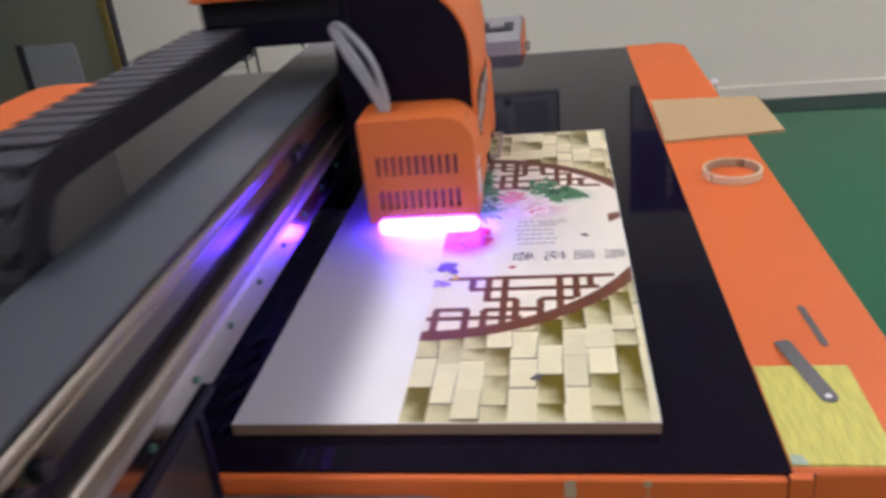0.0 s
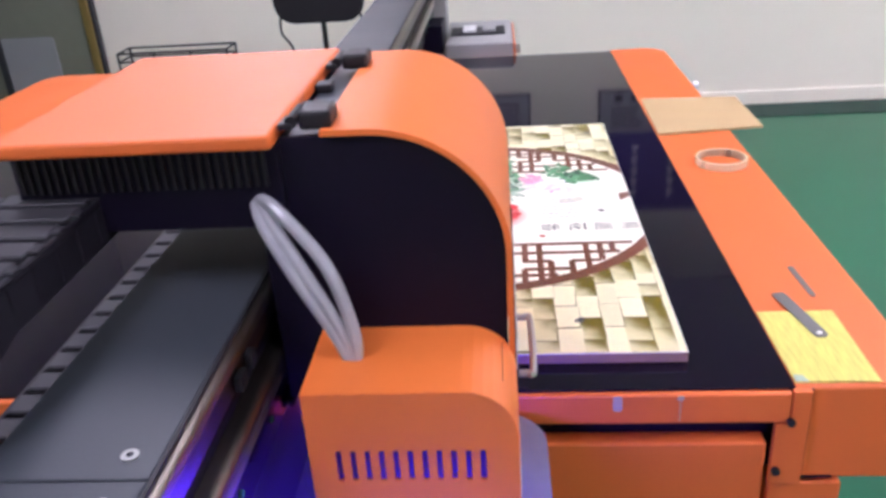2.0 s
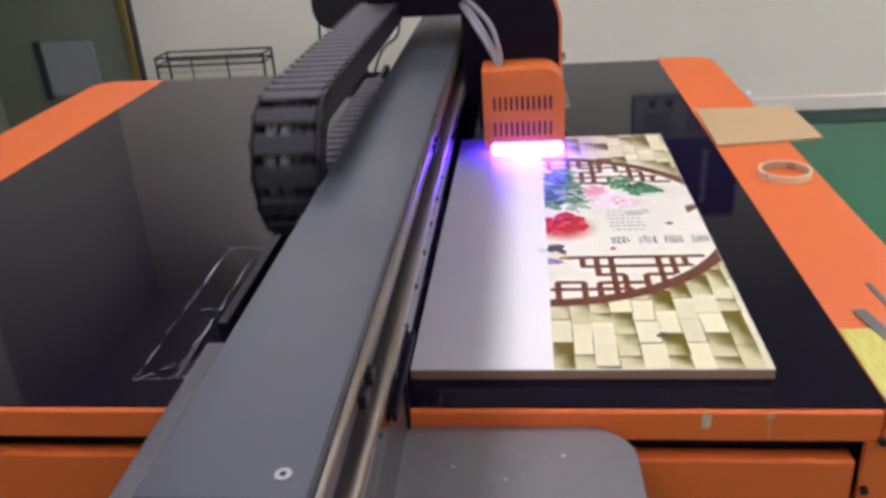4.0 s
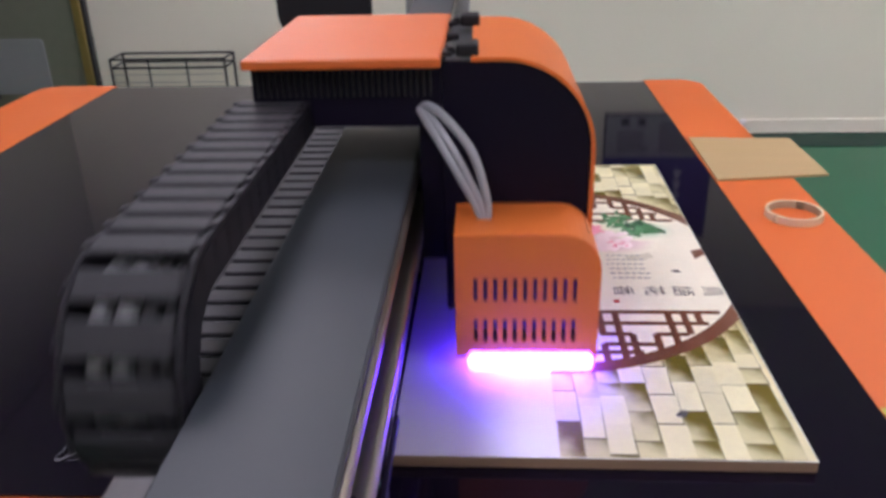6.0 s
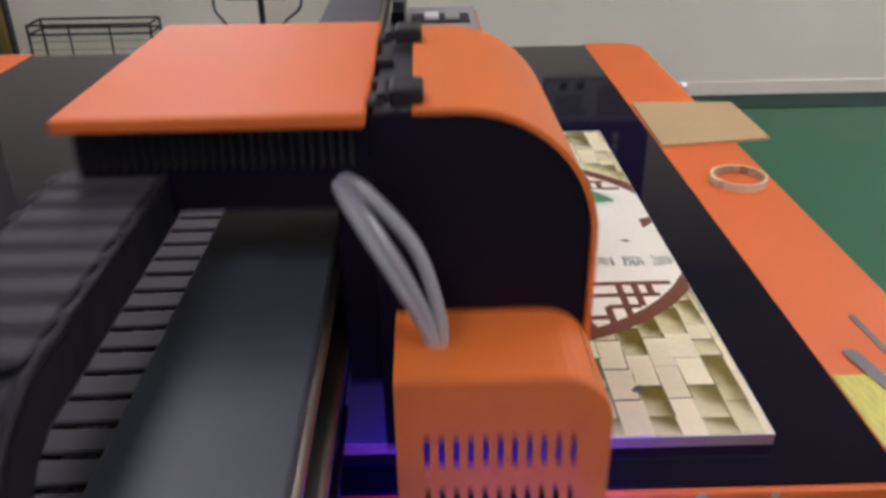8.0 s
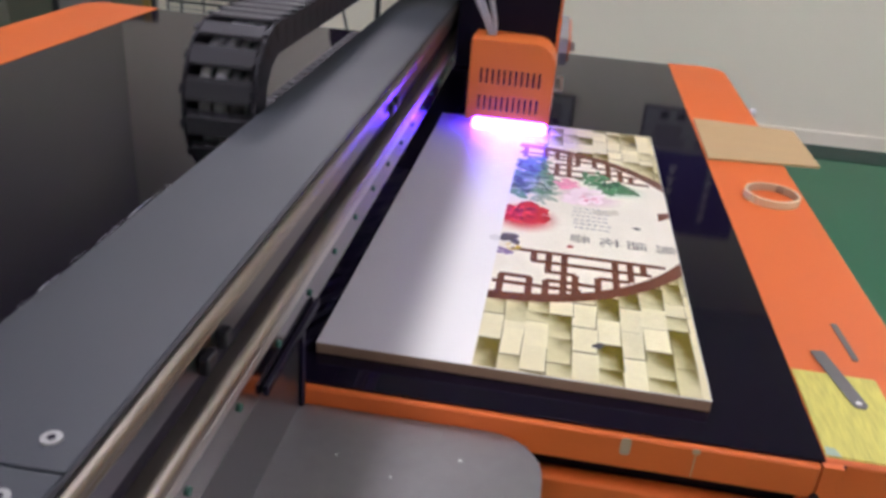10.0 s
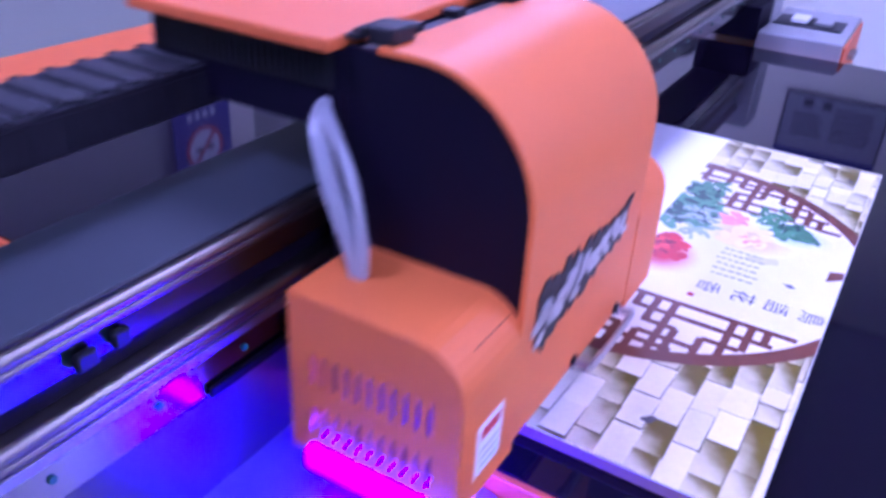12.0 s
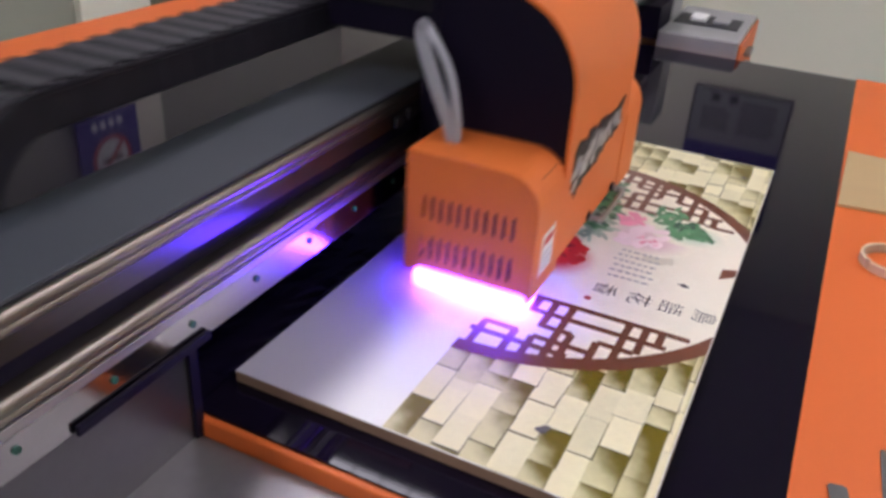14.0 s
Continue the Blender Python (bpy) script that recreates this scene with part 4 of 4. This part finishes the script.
    for mirror in (0, 1):
        bm = bmesh.new()
        for a, c, at, upright in bars:
            q = [(at - w / 2, a), (at + w / 2, a), (at + w / 2, c), (at - w / 2, c)] if upright else [(a, at - w / 2), (c, at - w / 2), (c, at + w / 2), (a, at + w / 2)]
            q = [(max(px, INK_EDGE), 2 * cy - py if mirror else py) for px, py in q]
            flat(bm, q[::-1] if mirror else q, z + (0.00006 if upright else 0.0))
        part("lattice_print", bm, P_BROWN, b, "brown printed lattice")
    z += 0.0002

    def petals(bm, x, y, r, n, spread, squash=0.55, lift=0.0):
        for k in range(n):
            a = rng.uniform(0, 360)
            d, s = spread * math.sqrt(rng.random()), r * rng.uniform(0.6, 1.2)
            px, py = x + d * math.cos(radians(a)), y + d * math.sin(radians(a)) * 1.2
            turn = rng.uniform(0, math.pi)
            pts = []
            for m in range(10):
                u = 2 * math.pi * m / 10
                ex, ey = s * math.cos(u) * rng.uniform(0.85, 1.1), s * squash * math.sin(u) * rng.uniform(0.85, 1.1)
                pts.append((px + ex * math.cos(turn) - ey * math.sin(turn), py + ex * math.sin(turn) + ey * math.cos(turn)))
            pts = clip_outline(pts, keep)
            if pts:
                flat(bm, pts, z + lift + 0.000004 * k)
    def cluster(name, mat, label, *spots):
        for x, y, r, n, spread, squash, lift in spots:
            bm = bmesh.new()
            petals(bm, x, y, r, n, spread, squash, lift)
            tagged(part(name, bm, mat, b, label), kind="stuff")
    for x, y, rx, ry, color, label in ((-0.236, 0.436, 0.062, 0.066, (0.66, 0.10, 0.10), "soft red shading round the peony"), (-0.135, 0.56, 0.07, 0.06, (0.80, 0.60, 0.62), "soft pink shading round the pale flower"), (-0.085, 0.605, 0.06, 0.045, (0.55, 0.66, 0.50), "soft green shading round the leaves")):
        bm = bmesh.new()
        layer = bm.loops.layers.uv.new("halo")
        f = flat(bm, clip_outline([(x + rx * u, y + ry * v) for u, v in arc(0, 0, 1, 0, 360, 40)[:-1]], keep), z - 0.00012 + 0.00003 * x)
        for lp in f.loops:
            lp[layer].uv = ((lp.vert.co.x - x) / rx, (lp.vert.co.y - y) / ry)
        part("halo_print", bm, halo_material(color), b, label)
    cluster("leaf_print", P_GREEN, "green printed leaves", (-0.243, 0.59, 0.024, 34, 0.05, 0.42, 0), (-0.235, 0.69, 0.019, 18, 0.032, 0.42, 0), (-0.13, 0.655, 0.014, 16, 0.028, 0.4, 0), (-0.090, 0.615, 0.016, 18, 0.024, 0.5, 0), (-0.052, 0.606, 0.014, 5, 0.010, 0.3, 0), (-0.262, 0.43, 0.008, 8, 0.014, 0.5, 0))
    cluster("dark_leaf_print", P_DARKLEAF, "dark green printed leaves", (-0.246, 0.60, 0.013, 30, 0.046, 0.45, 0.0003), (-0.24, 0.68, 0.01, 14, 0.03, 0.45, 0.0003), (-0.09, 0.62, 0.012, 7, 0.02, 0.28, 0.0003))
    cluster("pale_leaf_print", P_GREEN2, "grey-green printed leaves", (-0.222, 0.57, 0.012, 26, 0.044, 0.35, 0.0005), (-0.2, 0.52, 0.011, 12, 0.025, 0.35, 0.0005))
    cluster("red_flower_print", P_RED, "red printed peony", (-0.236, 0.45, 0.016, 40, 0.034, 0.6, 0.0006), (-0.205, 0.45, 0.009, 9, 0.016, 0.7, 0.0006))
    cluster("bright_petal_print", P_SCARLET, "bright scarlet petals", (-0.238, 0.446, 0.009, 16, 0.03, 0.45, 0.0009))
    cluster("dark_petal_print", P_CRIMSON, "dark crimson petals", (-0.240, 0.456, 0.007, 12, 0.024, 0.4, 0.0011))
    cluster("pale_flower_print", P_PALE, "pale pink printed flower", (-0.14, 0.56, 0.018, 18, 0.032, 0.6, 0.0004))
    cluster("pink_flower_print", P_PINK, "pink printed blossom", (-0.172, 0.606, 0.012, 15, 0.02, 0.45, 0.0007), (-0.13, 0.548, 0.007, 9, 0.018, 0.3, 0.0007))
    # birds
    bm = bmesh.new()
    petals(bm, -0.255, 0.352, 0.012, 7, 0.009, 0.6, 0.0008)
    petals(bm, -0.244, 0.338, 0.007, 4, 0.005, 0.6, 0.0008)
    flat(bm, [(-0.069, 0.449), (-0.058, 0.440), (-0.050, 0.4435), (-0.058, 0.450), (-0.064, 0.447)], z + 0.0008)
    petals(bm, -0.124, 0.078, 0.0055, 4, 0.003, 0.7, 0.0008)
    flat(bm, [(-0.05, 0.88), (-0.042, 0.874), (-0.036, 0.879), (-0.044, 0.888)], z + 0.0008)
    tagged(part("bird_print", bm, P_INK, b, "dark printed birds"), kind="stuff")
    bm = bmesh.new()
    petals(bm, -0.262, 0.305, 0.01, 5, 0.012, 0.5, 0.0007)
    part("violet_bird_print", bm, P_PURPLE, b)
    bm = bmesh.new()
    petals(bm, -0.249, 0.315, 0.008, 5, 0.012, 0.3, 0.0009)
    part("yellow_bird_print", bm, P_YELLOW, b)
    # title characters in one column that reads from the board's edge inwards
    for ch, x in (("\u9ce5", -0.021), ("\u8a9e", -0.064), ("\u82b1", -0.105), ("\u9999", -0.150)):
        cu = bpy.data.curves.new("title_character", "FONT")
        cu.body, cu.size, cu.align_x, cu.align_y, cu.fill_mode = ch, 0.033, "CENTER", "CENTER", "FRONT"
        cu.offset = -0.00025
        tmp = bpy.data.objects.new("title_character", cu)
        scene.collection.objects.link(tmp)
        me = bpy.data.meshes.new_from_object(tmp.evaluated_get(bpy.context.evaluated_depsgraph_get()))
        bpy.data.objects.remove(tmp)
        me.transform(pose(x, 0.380, z + 0.0006 - BED, 0, 0, -90))
        me.materials.clear()
        me.materials.append(P_INK)
        ob = new("title_character", me)
        ob.parent = b
        ORIGIN[ob] = ORIGIN[b]
        tagged(ob, "dark printed character")
    bm = bmesh.new()
    flat(bm, [(-0.166, 0.343), (-0.158, 0.343), (-0.158, 0.351), (-0.166, 0.351)], z + 0.0006)
    part("seal_print", bm, P_RED, b, "small red seal")
    bm = bmesh.new()
    for k in range(6):
        y = 0.42 + 0.016 * k
        x = -0.162 + 0.006 * rng.random()
        while x < -0.105:
            d = rng.uniform(0.004, 0.009)
            flat(bm, [(x, y), (x + d, y), (x + d, y + 0.004), (x, y + 0.004)], z + 0.0006)
            x += d + 0.003
    part("poem_print", bm, P_GREYINK, b, "small grey lines of print")


# ---- loose things on the covers ----
def loose_things():
    z = BED + 0.0012
    # cardboard sheet over the cover, sticking out
    bm = prism([(0.113, 0.885), (0.343, 0.915), (0.343, 1.16), (0.117, 1.172)], "z", z + 0.0004, z + 0.0055)
    solo("cardboard_sheet", bm, CARD, "brown corrugated cardboard sheet on the orange cover", "cardboard", at=(0.23, 1.03, z))
    tape = thing("tape_roll", (0.203, 0.70, z), "nearly used roll of beige masking tape lying flat", "tape roll")
    for name, r0, r1, mat, lab in (("tape", 0.0462, 0.0495, TAPE, "beige tape"), ("core", 0.0438, 0.0460, TAPE_CORE, "cardboard core")):
        bm = bmesh.new()
        o, i = arc(0.203, 0.70, r1, 0, 360, 40), arc(0.203, 0.70, r0, 0, 360, 40)
        for k in range(40):
            add_prism(bm, [o[k], o[k + 1], i[k + 1], i[k]], "z", z, z + 0.014)
        bmesh.ops.remove_doubles(bm, verts=bm.verts[:], dist=1e-5)
        part(name, bm, mat, tape, lab, smooth=True)
    # yellow pad
    pad = thing("yellow_pad", (0.16, 0.03, z), "scuffed yellow paper sheets on the orange cover", "paper")
    rng = random.Random(3)
    for k in range(3):
        d = 0.0012 * k
        part("sheet", prism([(0.1115 + rng.uniform(0, 0.001), -0.049 + d), (0.209 - d, -0.050 + rng.uniform(0, 0.002)), (0.211 - d, 0.114), (0.112 + d * 0.5, 0.116 - d)], "z", z + 0.0007 * k, z + 0.0007 * k + 0.0005), PAD, pad)
    part("tape_corner", prism([(0.1118, -0.048), (0.128, -0.049), (0.124, -0.036), (0.1135, -0.034)], "z", z + 0.0021, z + 0.0024), P_GREEN2, pad, "greenish scuffed corner")
    # worn steel rule with a rounded, drilled end, and a small strip

    def strip(name, p, q, width, th, zz, label, hole):
        p, q = Vector((*p, 0)), Vector((*q, 0))
        way = (q - p).normalized()
        side = Vector((-way.y, way.x, 0)) * width / 2
        length = (q - p).length
        outline = []
        for s in arc(length - width / 2, 0, width / 2, -90, 90, 8):
            outline.append(s)
        outline += [(0.003, width / 2), (0, width / 2 - 0.003), (0, -width / 2 + 0.003), (0.003, -width / 2)]
        pts = [(p + way * u + side * (v / (width / 2))) for u, v in outline]
        bm = prism([(v.x, v.y) for v in pts], "z", zz, zz + th)
        ob = thing(name, (p.x, p.y, zz), label, "ruler")
        part("blade", bm, RULER, ob)
        if hole:
            c = p + way * (length - width * 0.55)
            part("hole", cyl(c.x, c.y, zz + th, width * 0.2, 0.0003, "z", 14), WHITE_PLASTIC, ob, "pale drilled hole")
    strip("steel_ruler", (0.153, 0.163), (0.176, 0.046), 0.0185, 0.001, z + 0.0022, "worn grey steel ruler end lying on yellow paper", True)
    strip("metal_strip", (0.1955, 0.246), (0.200, 0.155), 0.0085, 0.001, z, "short dull metal strip on the orange cover", False)

    # crumpled clear film left on the glass on both sides of the beam
    def film(x0, x1, y0, y1, seed, nx, ny, rise):
        rng = random.Random(seed)
        bm = bmesh.new()

        def high(i, j):
            edge = 0.0013 if i in (0, nx) or j in (0, ny) or (nx > 6 and i == nx // 2) else 0.0
            return BED + 0.001 + rise * abs(rng.gauss(0, 1)) + edge * rng.uniform(0.4, 1.3)
        grid = [[bm.verts.new((x0 + (x1 - x0) * i / nx + rng.uniform(-1, 1) * 0.003, y0 + (y1 - y0) * j / ny + rng.uniform(-1, 1) * 0.004, high(i, j))) for j in range(ny + 1)] for i in range(nx + 1)]
        for i in range(nx):
            for j in range(ny):
                a, b2, c, d = grid[i][j], grid[i + 1][j], grid[i + 1][j + 1], grid[i][j + 1]
                bm.faces.new((a, b2, c))
                bm.faces.new((a, c, d))
        solo("plastic_film", bm, FILM, "crumpled clear plastic film lying on the glass", "plastic film", group="plastic film", at=((x0 + x1) / 2, (y0 + y1) / 2, BED))
    film(-0.535, -0.456, 0.0, 0.62, 9, 6, 26, 0.0004)

    # folded strip of clear film: faint sheet, glints along creases painted as broken pale tubes
    f = thing("folded_film", (-0.77, 0.17, BED), "folded strip of clear plastic film on the black glass", "plastic film")
    bm = bmesh.new()
    flat(bm, [(-0.822, -0.003), (-0.722, 0.004), (-0.716, 0.405), (-0.829, 0.410)], BED + 0.0008)
    part("sheet", bm, THIN_FILM, f)
    rng = random.Random(4)
    creases = (((-0.822, -0.003), (-0.829, 0.410), 0.0022), ((-0.765, 0.002), (-0.774, 0.36), 0.0024), ((-0.822, -0.003), (-0.722, 0.004), 0.0028), ((-0.826, 0.185), (-0.72, 0.19), 0.0012), ((-0.765, 0.02), (-0.718, 0.12), 0.0014),
               ((-0.829, 0.410), (-0.716, 0.405), 0.0014), ((-0.722, 0.004), (-0.716, 0.405), 0.0012), ((-0.829, 0.405), (-0.774, 0.33), 0.0014), ((-0.815, 0.0), (-0.765, 0.05), 0.0014), ((-0.760, 0.006), (-0.730, 0.05), 0.002), ((-0.824, 0.18), (-0.826, 0.30), 0.0012), ((-0.772, 0.01), (-0.769, 0.16), 0.0016))
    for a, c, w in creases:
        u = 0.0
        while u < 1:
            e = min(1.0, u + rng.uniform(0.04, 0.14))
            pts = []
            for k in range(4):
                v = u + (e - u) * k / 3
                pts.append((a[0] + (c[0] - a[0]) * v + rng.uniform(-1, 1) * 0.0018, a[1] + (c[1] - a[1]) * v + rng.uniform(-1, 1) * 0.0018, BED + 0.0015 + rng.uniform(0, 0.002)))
            part("crease_glint", tube(pts, w * rng.choice((0.10, 0.16, 0.22, 0.4)), 5), CREASE_GLINT, f)
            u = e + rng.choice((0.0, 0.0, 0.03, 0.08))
    bm = bmesh.new()
    for k in range(34):
        x, y, r = -0.765 + 0.045 * rng.random(), 0.004 + 0.05 * rng.random() ** 1.5, rng.uniform(0.003, 0.008)
        q = rng.uniform(0, 6.3)
        bm.faces.new([bm.verts.new((x + r * math.cos(q + d), y + r * math.sin(q + d), BED + 0.0015 + rng.uniform(0, 0.005))) for d in (0, 2.0, 3.4)])
    tagged(part("crumple", bm, FILM, f, "crumpled shiny corner"), kind="stuff")


# ---- movement ----
P = 3.19
CYCLE = [(0.0, -0.356), (0.1, -0.345), (0.4, -0.115), (0.65, 0.105), (0.9, 0.33), (1.15, 0.555), (1.4, 0.78), (1.55, 0.875), (1.69, 0.905), (1.8, 0.885), (1.9, 0.825), (2.1, 0.58), (2.27, 0.36), (2.57, -0.005), (2.87, -0.285), (3.05, -0.345)]
SEEN = [(0, 0.47), (0.2, 0.635), (0.4, 0.785), (0.5, 0.85), (0.6, 0.88), (0.7, 0.87), (0.85, 0.76), (1.0, 0.605), (1.2, 0.36), (1.5, -0.008), (1.8, -0.29), (2.0, -0.342), (2.1, -0.354), (2.2, -0.342), (2.35, -0.24), (2.5, -0.115), (2.75, 0.10), (3.0, 0.322), (3.25, 0.555), (3.5, 0.78),
        (3.65, 0.865), (3.78, 0.885), (3.9, 0.865), (4.0, 0.83), (4.2, 0.572), (6.3, 0.42), (6.5, 0.602), (6.7, 0.78), (6.85, 0.885), (6.95, 0.915), (7.05, 0.905), (7.2, 0.847), (9.3, 0.276), (9.5, 0.455), (9.75, 0.68), (9.9, 0.815), (10.0, 0.86), (10.1, 0.875), (10.25, 0.84), (10.5, 0.65), (10.75, 0.36), (11.0, 0.035),
        (11.2, -0.19), (11.35, -0.285), (11.5, -0.335), (11.62, -0.352), (11.75, -0.325), (12.0, -0.168), (12.1, -0.08), (12.3, 0.085), (12.5, 0.257), (12.75, 0.48), (13.0, 0.70), (13.2, 0.845), (13.35, 0.875), (13.5, 0.832), (13.75, 0.565), (14.0, 0.258)]


def reach_rows():
    """Times and places of the lamp's front along the beam, with the steady cycle carried through the two unseen stretches."""
    rows = list(SEEN)
    for k in range(6):
        for s, y in CYCLE:
            t = 2.1 + P * k + s
            if 4.3 < t < 6.2 or 7.35 < t < 9.2:
                rows.append((round(t, 3), y))
    return sorted(rows)


def motions():
    rows = reach_rows()
    walk(CARRIAGE, [(t, GANTRY @ pose(CO.x, CO.y + y, CO.z)) for t, y in rows])
    times = [k / 10 for k in range(141)]
    ts, ys = np.array([r[0] for r in rows]), np.array([r[1] for r in rows])
    # the same smooth run between rows as the carriage
    m = np.gradient(ys, ts)

    def reach(t):
        i = min(max(int(np.searchsorted(ts, t, side="right")) - 1, 0), len(ts) - 2)
        h = ts[i + 1] - ts[i]
        u = (t - ts[i]) / h
        return float((2 * u ** 3 - 3 * u * u + 1) * ys[i] + (u ** 3 - 2 * u * u + u) * h * m[i] + (3 * u * u - 2 * u ** 3) * ys[i + 1] + (u ** 3 - u * u) * h * m[i + 1])
    bend = math.pi * CHAIN_R
    for i, link in enumerate(LINKS):
        keys = []
        for t in times:
            y = reach(t)
            loop, end = -0.215 + y / 2, y + 0.12
            s = (i + 0.5) * PITCH
            upper = end - loop
            if s < upper:
                keys.append((t, pose(CHAIN_X, end - s, CHAIN_UP)))
            elif s < upper + bend:
                a = (s - upper) / CHAIN_R
                keys.append((t, pose(CHAIN_X, loop - CHAIN_R * math.sin(a), (CHAIN_UP + CHAIN_LOW) / 2 + CHAIN_R * math.cos(a), math.degrees(a))))
            else:
                keys.append((t, pose(CHAIN_X, loop + (s - upper - bend), CHAIN_LOW, 180)))
        walk(link, keys)


room()
wire_rack()
black_chair()
poster(0.34, 1.01, 1.675, 1.95, 2.49)
poster(-0.615, -0.08, 1.675, 2.0, 2.49)
no_smoking_sign()
ceiling_lights()
printer_table()
gantry()
CHAIN, LINKS = cable_chain()
CARRIAGE = carriage()
printed_board()
loose_things()
motions()
